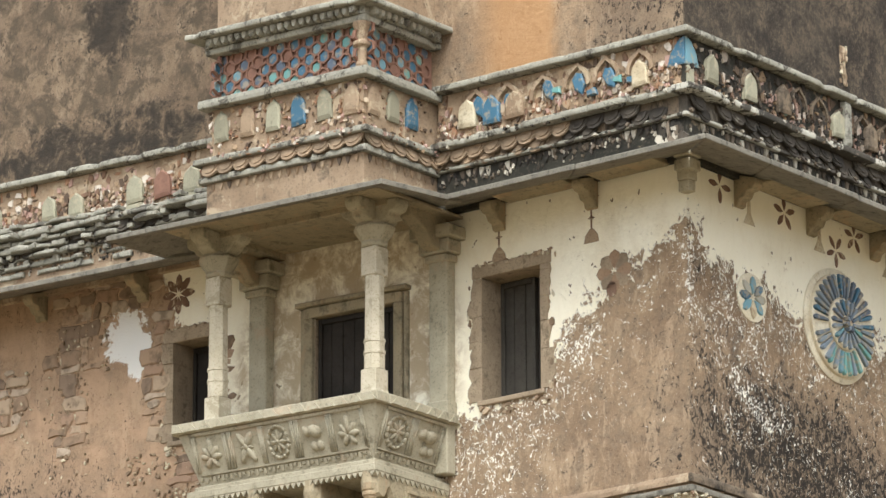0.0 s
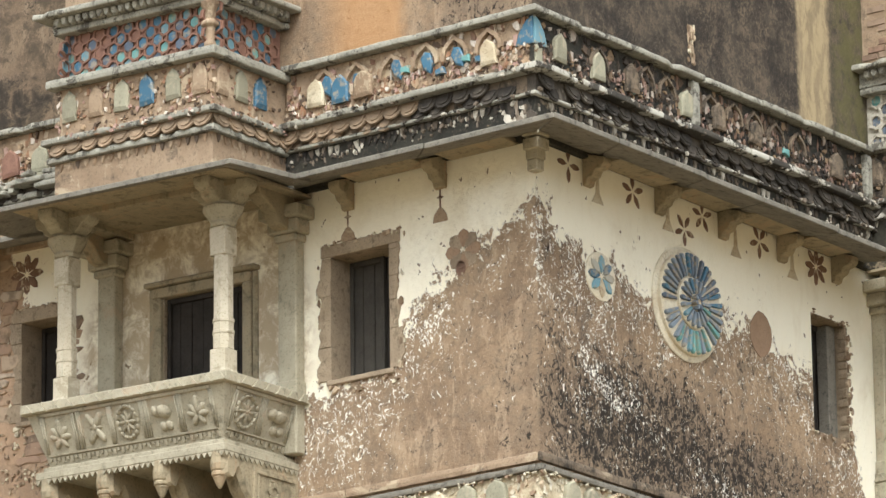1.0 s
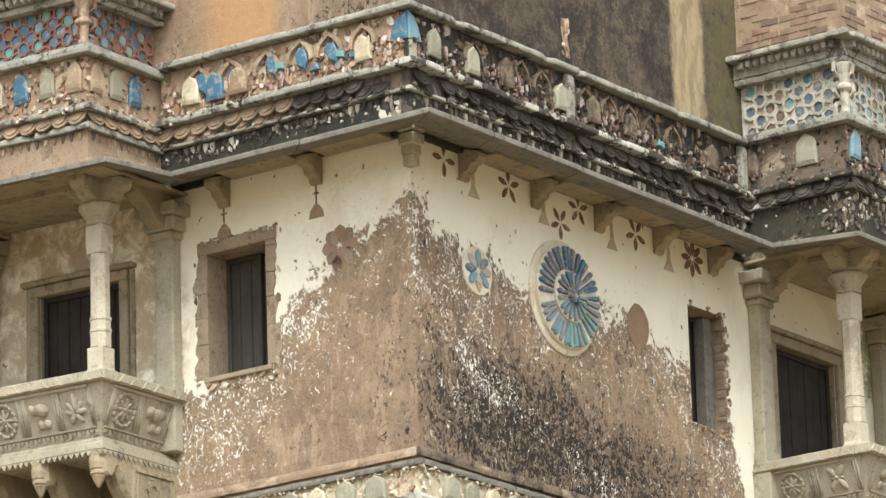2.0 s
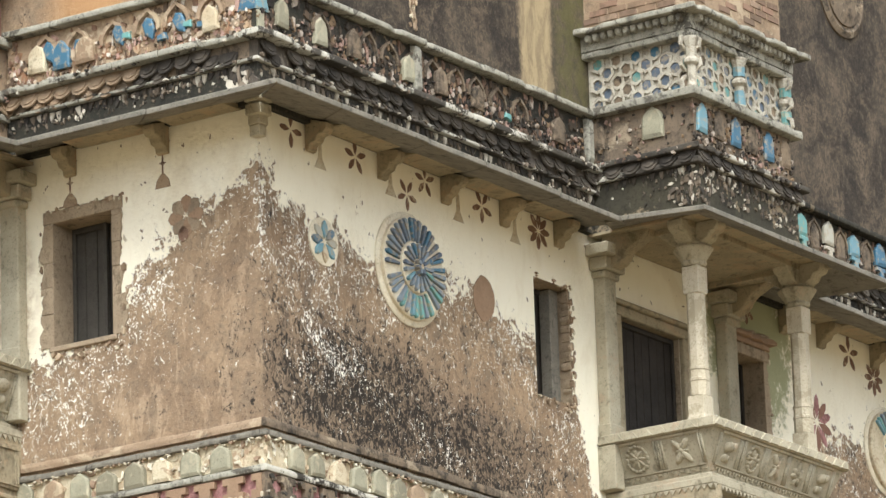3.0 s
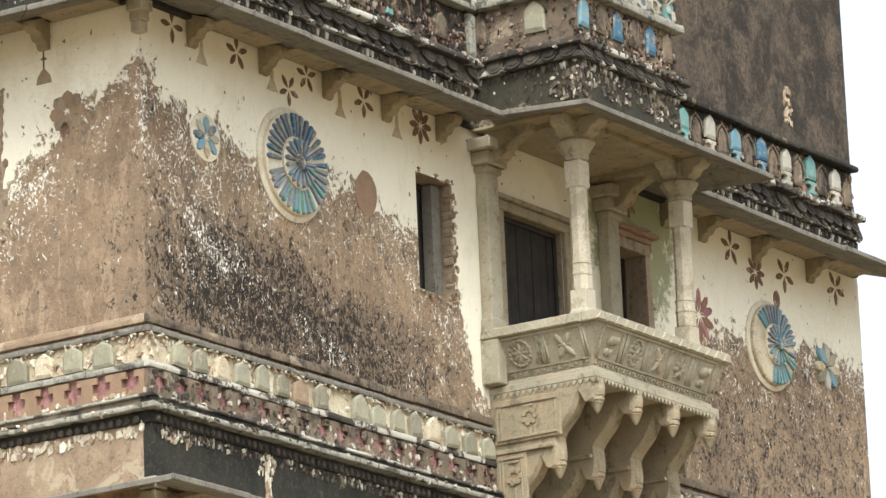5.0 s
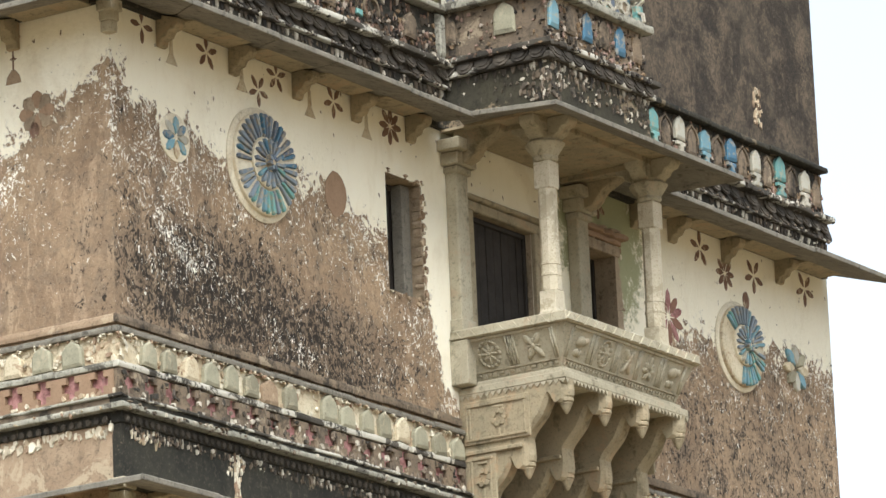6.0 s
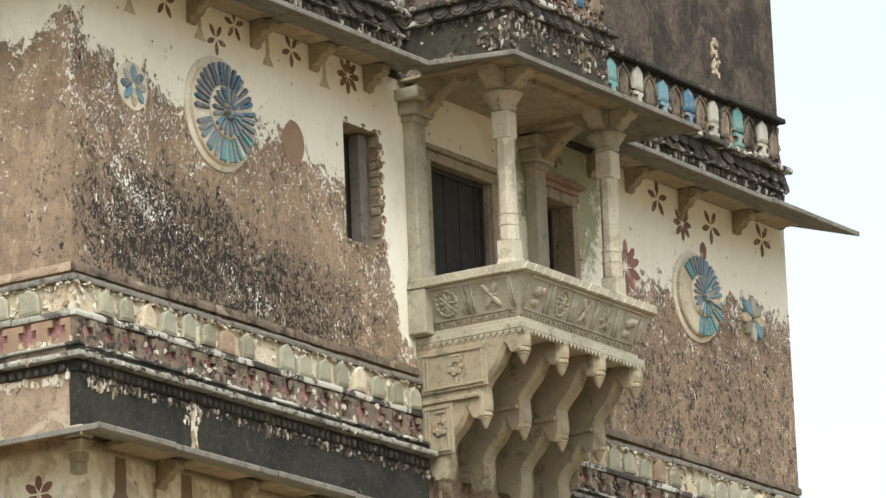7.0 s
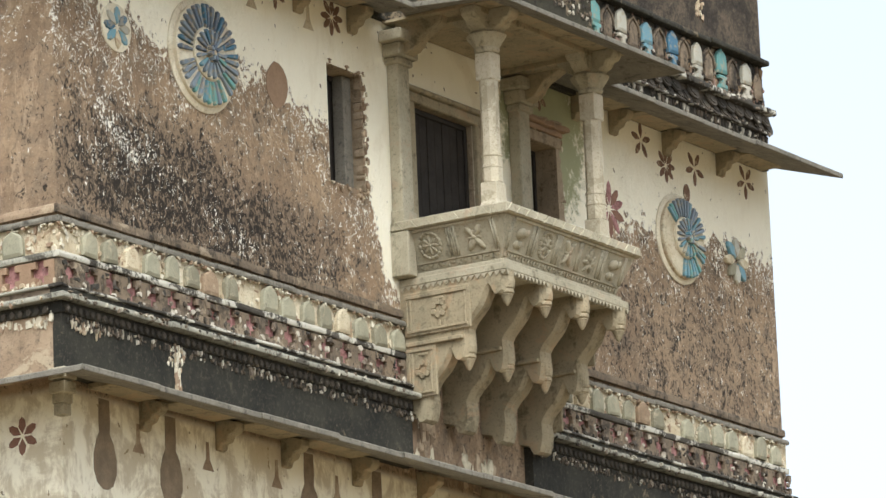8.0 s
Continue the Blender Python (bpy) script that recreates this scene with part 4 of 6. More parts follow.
def balcony(face, uc, hw, dp, zr, label, box_spec, lattice_mats):
    """An overhanging stone balcony: corbels, floor slab, flared carved parapet, pillars, eave and the tiled box over it."""
    u0, u1 = uc - hw, uc + hw
    th = thing("balcony", P(face, uc, 0, zr - 0.7), label, "balcony", "balconies on the tower")
    zf = zr - box_spec["drop"]
    e = 0.09
    S = lambda u, d, z: P(face, u, d, z)
    # corbels
    key = [(dp - 0.13, 0.0), (dp - 0.12, -0.08), (dp - 0.13, -0.2), (dp - 0.2, -0.23), (dp - 0.24, -0.15), (dp - 0.28, -0.12), (dp - 0.33, -0.2), (dp - 0.39, -0.31), (dp - 0.49, -0.41),
           (dp - 0.56, -0.5), (dp - 0.55, -0.62), (dp - 0.58, -0.78), (dp - 0.65, -0.8), (dp - 0.69, -0.72), (dp - 0.72, -0.66), (dp - 0.76, -0.74), (dp - 0.83, -0.85), (dp - 0.93, -0.94),
           (dp - 0.99, -1.04), (dp - 0.98, -1.16), (dp - 1.02, -1.32), (dp - 1.09, -1.34)]
    prof = [(0.0, 0.0)]
    for a, b, c_, d_ in zip([key[0]] + key, key, key[1:], key[2:] + [key[-1]]):
        for t in (0.0, 0.5):
            prof.append(tuple(0.5 * (2 * b[k] + (c_[k] - a[k]) * t + (2 * a[k] - 5 * b[k] + 4 * c_[k] - d_[k]) * t * t + (3 * b[k] - a[k] - 3 * c_[k] + d_[k]) * t ** 3) for k in (0, 1)))
    prof += [key[-1], (max(0.0, dp - 1.14), -1.25), (0.0, -1.22)] if dp > 1.2 else [(0.0, -1.3)]
    prof = [(max(p, 0.0), q) for p, q in prof]
    keep = [prof[0]]
    for q in prof[1:]:
        if abs(q[0] - keep[-1][0]) + abs(q[1] - keep[-1][1]) > 1e-4:
            keep.append(q)
    prof = keep
    for i in range(4):
        c = u0 + 0.2 + (2 * hw - 0.4) * i / 3
        bm = bmesh.new()
        slim = [(max(0.0, p - 0.035), q + 0.01 if q < -0.02 else q) for p, q in prof]
        rings = [[bm.verts.new(S(c + a, p, zf + q)) for p, q in pts] for a, pts in ((-0.098, slim), (-0.06, prof), (0.0, [(p + 0.008 if p > 0 else p, q) for p, q in prof]), (0.06, prof), (0.098, slim))]
        for ra, rb in zip(rings, rings[1:]):
            for x in range(len(ra)):
                bm.faces.new((ra[x], ra[(x + 1) % len(ra)], rb[(x + 1) % len(ra)], rb[x]))
        bm.faces.new(rings[0])
        bm.faces.new(rings[-1][::-1])
        cb = part("corbel", bm, BRACKET, th, "double-curved stone corbel with hanging buds")
        for dd, zz in ((dp - 0.16, -0.2), (dp - 0.61, -0.76)):
            bm = bmesh.new()
            lathe(bm, [(0.012, -0.13), (0.032, -0.1), (0.054, -0.05), (0.063, -0.035), (0.058, -0.025), (0.074, -0.012), (0.074, 0.012), (0.066, 0.022), (0.078, 0.036), (0.086, 0.09), (0.08, 0.14), (0.08, 0.2)], 12, S(c, dd, zf + zz))
            part("bud", bm, BRACKET, cb)
        if i in (0, 3):
            for z0, z1, d1 in ((-0.5, -0.08, dp - 0.5), (-1.1, -0.6, dp - 0.9)):
                bm = bmesh.new()
                side = -1 if i == 0 else 1
                slab = lambda e0, e1, d0, d2, za, zb_: box(bm, face, *sorted((c + side * e0, c + side * e1)), d0, d2, zf + za, zf + zb_)
                slab(0.09, 0.122, 0.05, d1, z0, z1)
                part("panel", bm, BRACKET, cb, bevel=0.006)
                bm = bmesh.new()
                slab(0.12, 0.138, 0.08, d1 - 0.03, z1 - 0.06, z1 - 0.03)
                slab(0.12, 0.138, 0.08, d1 - 0.03, z0 + 0.03, z0 + 0.055)
                for f in (0.08, 0.115, d1 - 0.065):
                    slab(0.12, 0.136, f, f + 0.02, z0 + 0.057, z1 - 0.062)
                md, mz = (0.11 + d1) / 2, (z0 + z1) / 2
                for a in range(7):
                    t = 6.283 * a / 7
                    lump = [(md + 0.065 * math.cos(t) + 0.032 * math.cos(x), mz + 0.02 + 0.065 * math.sin(t) + 0.032 * math.sin(x)) for x in [6.283 * y / 6 for y in range(6)]]
                    prism(bm, lump, "e", 0.12, 0.14, lambda p, q, w: S(c + side * w, p, zf + q))
                slab(0.12, 0.136, md - 0.015, md + 0.015, z0 + 0.057, mz - 0.09)
                slab(0.12, 0.136, md - 0.05, md + 0.05, z1 - 0.1, z1 - 0.075)
                part("carving", bm, BRACKET, cb, bevel=0.004)
        for zz in (-0.56,):
            bm = bmesh.new()
            box(bm, face, c - 0.14, c + 0.14, 0.0, dp - 0.6, zf + zz - 0.04, zf + zz)
            part("band", bm, BRACKET, cb, bevel=0.006)
    # floor slab with a toothed fringe
    bm = bmesh.new()
    box(bm, face, u0 + e, u1 - e, 0.0, dp - e, zf, zf + 0.07)
    box(bm, face, u0 + e + 0.05, u1 - e - 0.05, 0.0, dp - e - 0.05, zf + 0.07, zf + 0.12)
    part("floor_slab", bm, SAND, th, bevel=0.006)
    bm = bmesh.new()
    k = int(2 * hw / 0.07)
    for i in range(k):
        a = u0 + e + (2 * hw - 2 * e) * i / k
        b = a + (2 * hw - 2 * e) / k
        hexa(bm, [S(a, dp - e - 0.03, zf - 0.004), S((a + b) / 2, dp - e - 0.03, zf - 0.05), S((a + b) / 2, dp - e - 0.03, zf - 0.05), S(b, dp - e - 0.03, zf - 0.004)]
             + [S(a, dp - e + 0.003, zf - 0.004), S((a + b) / 2, dp - e + 0.003, zf - 0.05), S((a + b) / 2 + 0.001, dp - e + 0.003, zf - 0.05), S(b, dp - e + 0.003, zf - 0.004)])
    k = int((dp - e) / 0.07)
    for side in (u0 + e, u1 - e):
        t = 0.03 if side < uc else -0.03
        for i in range(k):
            a, b = (dp - e) * i / k, (dp - e) * (i + 1) / k
            m = (a + b) / 2
            hexa(bm, [S(side, a, zf - 0.004), S(side, m, zf - 0.05), S(side, m + 0.001, zf - 0.05), S(side, b, zf - 0.004), S(side + t, a, zf - 0.004), S(side + t, m, zf - 0.05),
                      S(side + t, m + 0.001, zf - 0.05), S(side + t, b, zf - 0.004)])
    tagged(part("fringe", bm, SAND, th, "toothed stone fringe"), kind="stuff")
    # flared parapet: three slabs with carving
    zb, zt = zf + 0.12, zr - 0.1
    fl = 0.19
    bm = bmesh.new()
    hexa(bm, [S(u0 + fl, dp - fl - 0.08, zb), S(u1 - fl, dp - fl - 0.08, zb), S(u1 - fl, dp - fl, zb), S(u0 + fl, dp - fl, zb),
              S(u0 + 0.03, dp - 0.11, zt), S(u1 - 0.03, dp - 0.11, zt), S(u1 - 0.03, dp - 0.03, zt), S(u0 + 0.03, dp - 0.03, zt)])
    front = part("front_panel", bm, SAND, th, "carved sandstone parapet panel", bevel=0.004)
    sides = []
    for s_, a, b in ((1, u0, 0), (-1, u1, 0)):
        bm = bmesh.new()
        hexa(bm, [S(a + s_ * fl, 0.0, zb), S(a + s_ * (fl + 0.08), 0.0, zb), S(a + s_ * (fl + 0.08), dp - fl - 0.081, zb), S(a + s_ * fl, dp - fl - 0.081, zb),
                  S(a + s_ * 0.03, 0.0, zt), S(a + s_ * 0.11, 0.0, zt), S(a + s_ * 0.11, dp - 0.112, zt), S(a + s_ * 0.03, dp - 0.112, zt)])
        sides.append(part("side_panel", bm, SAND, th, "carved sandstone side panel", bevel=0.004))
    fr = lambda s, h, o: S(u0 + fl + (2 * hw - 2 * fl) * s, dp - fl + (fl - 0.03) * h + o, zb + (zt - zb) * h)

    def carve(parent, fn, length, seed):
        """Low relief on a slab: upright fillets, a beaded foot band, rosettes and leaf figures."""
        rg = random.Random(seed)
        bm = bmesh.new()
        q = lambda s0, s1, h0, h1, o: hexa(bm, [fn(s, h, oo) for oo in (-0.012, o) for s, h in ((s0, h0), (s1, h0), (s1, h1), (s0, h1))])
        q(0.01, 0.99, 0.0, 0.04, 0.02)
        q(0.01, 0.99, 0.2, 0.235, 0.02)
        q(0.01, 0.99, 0.93, 0.985, 0.018)
        k = int(length / 0.06)
        for i in range(k):
            s = (i + 0.5) / k
            dz = 0.05 if i % 2 else -0.02
            q(s - 0.36 / k, s + 0.2 / k, 0.07 + max(dz, 0), 0.17, 0.016)
        tagged(part("foot_band", bm, SAND, parent), kind="stuff")
        n = max(2, round(length / 0.47))
        bm = bmesh.new()
        tall = zt - zb

        def blob(c, h, a, b, turn, o):
            """A rounded lump a by b metres across, turned in the plane of the slab."""
            ring_at = lambda k, oo: [bm.verts.new(fn(c + k * (a * math.cos(x) * math.cos(turn) - b * math.sin(x) * math.sin(turn)) / length,
                                                     h + k * (a * math.cos(x) * math.sin(turn) + b * math.sin(x) * math.cos(turn)) / tall, oo)) for x in [6.283 * y / 8 for y in range(8)]]
            rows = [ring_at(1.0, -0.012), ring_at(0.9, o * 0.7), ring_at(0.5, o)]
            for p, q in zip(rows, rows[1:]):
                for x in range(8):
                    bm.faces.new((p[x], p[(x + 1) % 8], q[(x + 1) % 8], q[x]))
            bm.faces.new(rows[-1])

        def leaf(c, h, size, turn, o=0.03, slim=0.34):
            blob(c + size * 0.5 * math.cos(turn) / length, h + size * 0.5 * math.sin(turn) / tall, size * 0.5, size * 0.5 * slim, turn, o)

        for i in range(n):
            c = (i + 0.5) / n + rg.uniform(-0.01, 0.01)
            w = 1.0 / n
            for e in (-0.48, -0.42, 0.42, 0.48):
                hexa(bm, [fn(s, h, oo) for oo in (-0.012, 0.02) for s, h in ((c + (e - 0.016) * w, 0.25), (c + (e + 0.016) * w, 0.25), (c + (e + 0.016) * w, 0.92), (c + (e - 0.016) * w, 0.92))])
            kind_of = (i + seed) % 4
            R = 0.31 * tall
            if kind_of == 0:
                for y in range(16):
                    a = 6.283 * y / 16
                    blob(c + R * 0.92 * math.cos(a) / length, 0.585 + R * 0.92 * math.sin(a) / tall, R * 0.2, R * 0.13, a + 1.571, 0.03)
                for y in range(8):
                    leaf(c, 0.585, R * 0.75, 6.283 * y / 8, 0.028)
                blob(c, 0.585, R * 0.17, R * 0.17, 0.0, 0.04)
            elif kind_of == 1:
                for a in (0.9, 2.24, 4.04, 5.38):
                    leaf(c, 0.585, R * 1.15, a, 0.036, 0.42)
                for a in (0.0, 1.571, 3.142, 4.712):
                    leaf(c, 0.585, R * 0.6, a, 0.028)
                blob(c, 0.585, R * 0.2, R * 0.2, 0.0, 0.044)
            elif kind_of == 2:
                for a in (0.15, 0.75, 1.571, 2.39, 3.0):
                    leaf(c, 0.5, R * (1.2 if a == 1.571 else 1.0), a, 0.034, 0.4)
                for a in (3.9, 5.5):
                    leaf(c, 0.5, R * 0.8, a, 0.034, 0.5)
            else:
                blob(c - 0.02 / length, 0.66, R * 0.62, R * 0.42, 0.1, 0.05)
                blob(c + R * 0.6 / length, 0.68, R * 0.3, R * 0.34, 0.0, 0.055)
                for du in (-0.45, 0.1):
                    blob(c + R * du / length, 0.4, R * 0.32, R * 0.3, 0.0, 0.036)
        tagged(part("carved_relief", bm, SAND, parent, smooth=True), kind="stuff")

    carve(front, fr, 2 * hw, round(uc * 10))
    for ob, s_, a in ((sides[0], 1, u0), (sides[1], -1, u1)):
        carve(ob, lambda s, h, o, s_=s_, a=a: S(a + s_ * (fl + (0.03 - fl) * h - o), 0.12 + (dp - 0.3) * s, zb + (zt - zb) * h), dp - 0.3, round(uc * 10) + 1)
    # rail with a zigzag
    for nm, (ua, ub, da, db) in (("front_rail", (u0 - 0.02, u1 + 0.02, dp - 0.16, dp + 0.015)), ("side_rail", (u0 - 0.02, u0 + 0.15, 0.0, dp - 0.162)), ("side_rail", (u1 - 0.15, u1 + 0.02, 0.0, dp - 0.162))):
        bm = bmesh.new()
        box(bm, face, ua, ub, da, db, zr - 0.1, zr)
        rail = part(nm, bm, SAND, th, bevel=0.01)
        bm = bmesh.new()
        if nm == "front_rail":
            k = int((ub - ua) / 0.16)
            for i in range(k):
                a, b = ua + (ub - ua) * i / k, ua + (ub - ua) * (i + 1) / k
                hexa(bm, [S(u, d, z) for d in (db - 0.005, db + 0.018) for u, z in ((a, zr - 0.09), (b - 0.02, zr - 0.09), (b - 0.05, zr - 0.06), ((a + b) / 2 - 0.01, zr - 0.012))])
        else:
            k = int((db - da) / 0.16)
            e = ua if ua < uc - hw / 2 else ub
            o = -0.018 if ua < uc - hw / 2 else 0.018
            for i in range(k):
                a, b = da + (db - da) * i / k, da + (db - da) * (i + 1) / k
                hexa(bm, [S(u, d, z) for u in (e - o * 0.4, e + o) for d, z in ((a, zr - 0.09), (b - 0.02, zr - 0.09), (b - 0.05, zr - 0.06), ((a + b) / 2 - 0.01, zr - 0.012))])
        tagged(part("zigzag", bm, SAND, rail), kind="stuff")
    # piers of the parapet at the wall
    for a, b in ((u0 - 0.03, u0 + 0.12), (u1 - 0.12, u1 + 0.03)) if face == "R" else ():
        bm = bmesh.new()
        box(bm, face, a, b, 0.0, 0.2, zf + 0.08, zr - 0.104)
        part("end_pier", bm, SAND, th, bevel=0.01)
    # inner floor to the pillars
    bm = bmesh.new()
    box(bm, face, u0 + 0.2, u1 - 0.2, 0.0, dp - 0.24, zb, zr - 0.3)
    part("seat", bm, SAND, th)
    # pillars
    zc = 2.57 + (0.0 if face == "R" else -0.03)
    for i, u in enumerate((u0 + 0.27, u1 - 0.27)):
        c = S(u, dp - 0.3, 0.0)
        base, top = zr - 0.3, zc - 0.0
        bm = bmesh.new()
        lathe(bm, [(0.15, base), (0.15, zr + 0.04), (0.135, zr + 0.05), (0.135, zr + 0.075), (0.125, zr + 0.085), (0.125, zr + 0.28)], 4, (c.x, c.y, c.z))
        p = part("pillar", bm, MARBLE, th, "pale banded stone pillar", bevel=0.006)
        bm = bmesh.new()
        lathe(bm, [(0.098, zr + 0.281), (0.098, zr + 0.42), (0.105, zr + 0.425), (0.105, zr + 0.45), (0.096, zr + 0.455), (0.096, zr + 0.53), (0.104, zr + 0.535), (0.104, zr + 0.56), (0.092, zr + 0.565),
                   (0.09, top - 0.3)], 8, (c.x, c.y, c.z))
        part("shaft", bm, MARBLE, p, bevel=0.0)
        bm = bmesh.new()
        lathe(bm, [(0.125, top - 0.299), (0.128, top - 0.03)], 4, (c.x, c.y, c.z))
        part("head_block", bm, MARBLE, p, bevel=0.008)
        bm = bmesh.new()
        lathe(bm, [(0.115, top - 0.029), (0.13, top), (0.12, top + 0.02), (0.19, top + 0.12), (0.2, top + 0.15), (0.16, top + 0.17), (0.16, top + 0.2)], 8, (c.x, c.y, c.z))
        cap = part("capital", bm, SAND, p, bevel=0.006)
        arm = [(0.0, 0.0), (0.15, 0.03), (0.22, 0.08), (0.24, 0.14), (0.3, 0.16), (0.33, 0.22), (0.33, 0.3), (-0.33, 0.3), (-0.33, 0.22), (-0.3, 0.16), (-0.24, 0.14), (-0.22, 0.08), (-0.15, 0.03)]
        for ax in (0, 1):
            bm = bmesh.new()
            o = 0.0 if ax == 0 else 0.004
            prism(bm, arm, "w", -0.085, 0.085, lambda a, q, w: S(u + (a if ax == 0 else w), dp - 0.3 + (w if ax == 0 else a), top + 0.16 + q * 0.74 + o))
            part("bracket_arm", bm, SAND, cap, bevel=0.01)
    # pilasters on the wall, with brackets
    for u in (u0 + 0.12, u1 - 0.12):
        bm = bmesh.new()
        box(bm, face, u - 0.105, u + 0.105, 0.0, 0.13, zf + 0.14, zc)
        pl = part("pilaster", bm, SAND, th, bevel=0.012)
        for z0, z1, e in ((zc - 0.02, zc + 0.05, 0.03), (zc + 0.05, zc + 0.18, 0.07), (zc + 0.18, zc + 0.3, 0.13), (zr - 0.02, zr + 0.12, 0.02)):
            bm = bmesh.new()
            box(bm, face, u - 0.105 - e, u + 0.105 + e, 0.0, 0.13 + e, z0 + 0.002, z1)
            part("moulding", bm, SAND, pl, bevel=0.012)
        bm = bmesh.new()
        prism(bm, [(0.0, 0.02), (0.2, 0.08), (0.3, 0.2), (0.5, 0.3), (0.55, 0.42), (0.0, 0.42)], "u", u - 0.08, u + 0.08, lambda p, q, a: S(a, p + 0.1, zc + 0.02 + q))
        part("wall_bracket", bm, BRACKET, pl, bevel=0.01)
    # beams on the pillars
    zbm = zc + 0.39
    for ua, ub, da, db in ((u0 + 0.05, u1 - 0.05, dp - 0.39, dp - 0.21), (u0 + 0.18, u0 + 0.36, 0.0, dp - 0.392), (u1 - 0.36, u1 - 0.18, 0.0, dp - 0.392)):
        bm = bmesh.new()
        box(bm, face, ua, ub, da, db, zbm - 0.06, zbm + 0.08)
        part("beam", bm, BRACKET, th, bevel=0.008)
    bm = bmesh.new()
    o0, o1, od, zl = box_spec["over"]
    run = (zl + 0.275 - zbm) / 0.27
    box(bm, face, u0 + 0.3 - run * (0.3 + o0), u1 - 0.3 + run * (0.3 + o1), 0.02, dp - 0.3 + run * (0.3 + od), zbm - 0.005, zbm + 0.02)
    part("soffit", bm, BRACKET, th)
    # eave round three sides
    zi = zl + 0.27
    iu0, iu1, idp = u0 + 0.3, u1 - 0.3, dp - 0.3
    quads = [[(iu0, idp, zi), (iu1, idp, zi), (u1 + o1, dp + od, zl), (u0 - o0, dp + od, zl)], [(iu0, 0.1, zi), (iu0, idp, zi), (u0 - o0, dp + od, zl), (u0 - o0 - 0.06, 0.6, zl + 0.06)],
             [(iu1, 0.1, zi), (iu1, idp, zi), (u1 + o1, dp + od, zl), (u1 + o1 + 0.06, 0.6, zl + 0.06)]]
    ev = part("eave", bmesh_from_quads(face, [quads[0]], 0.05), SLATE, th, "sloping grey stone eave slab", bevel=0.006)
    for q in quads[1:]:
        part("eave_side", bmesh_from_quads(face, [q], 0.05), SLATE, th, bevel=0.006)
    tiled_box(face, th, box_spec, lattice_mats)
    return th


def bmesh_from_quads(face, quads, thick):
    bm = bmesh.new()
    for q in quads:
        hexa(bm, [P(face, u, d, z) for u, d, z in q] + [P(face, u, d, z + thick) for u, d, z in q])
    return bm


def ring(u0, u1, d, t):
    """Plans of three bars round a projecting box: front and two sides, t thick."""
    return (u0, u1, d - t, d), (u0, u0 + t, 0.0, d - t), (u1 - t, u1, 0.0, d - t)


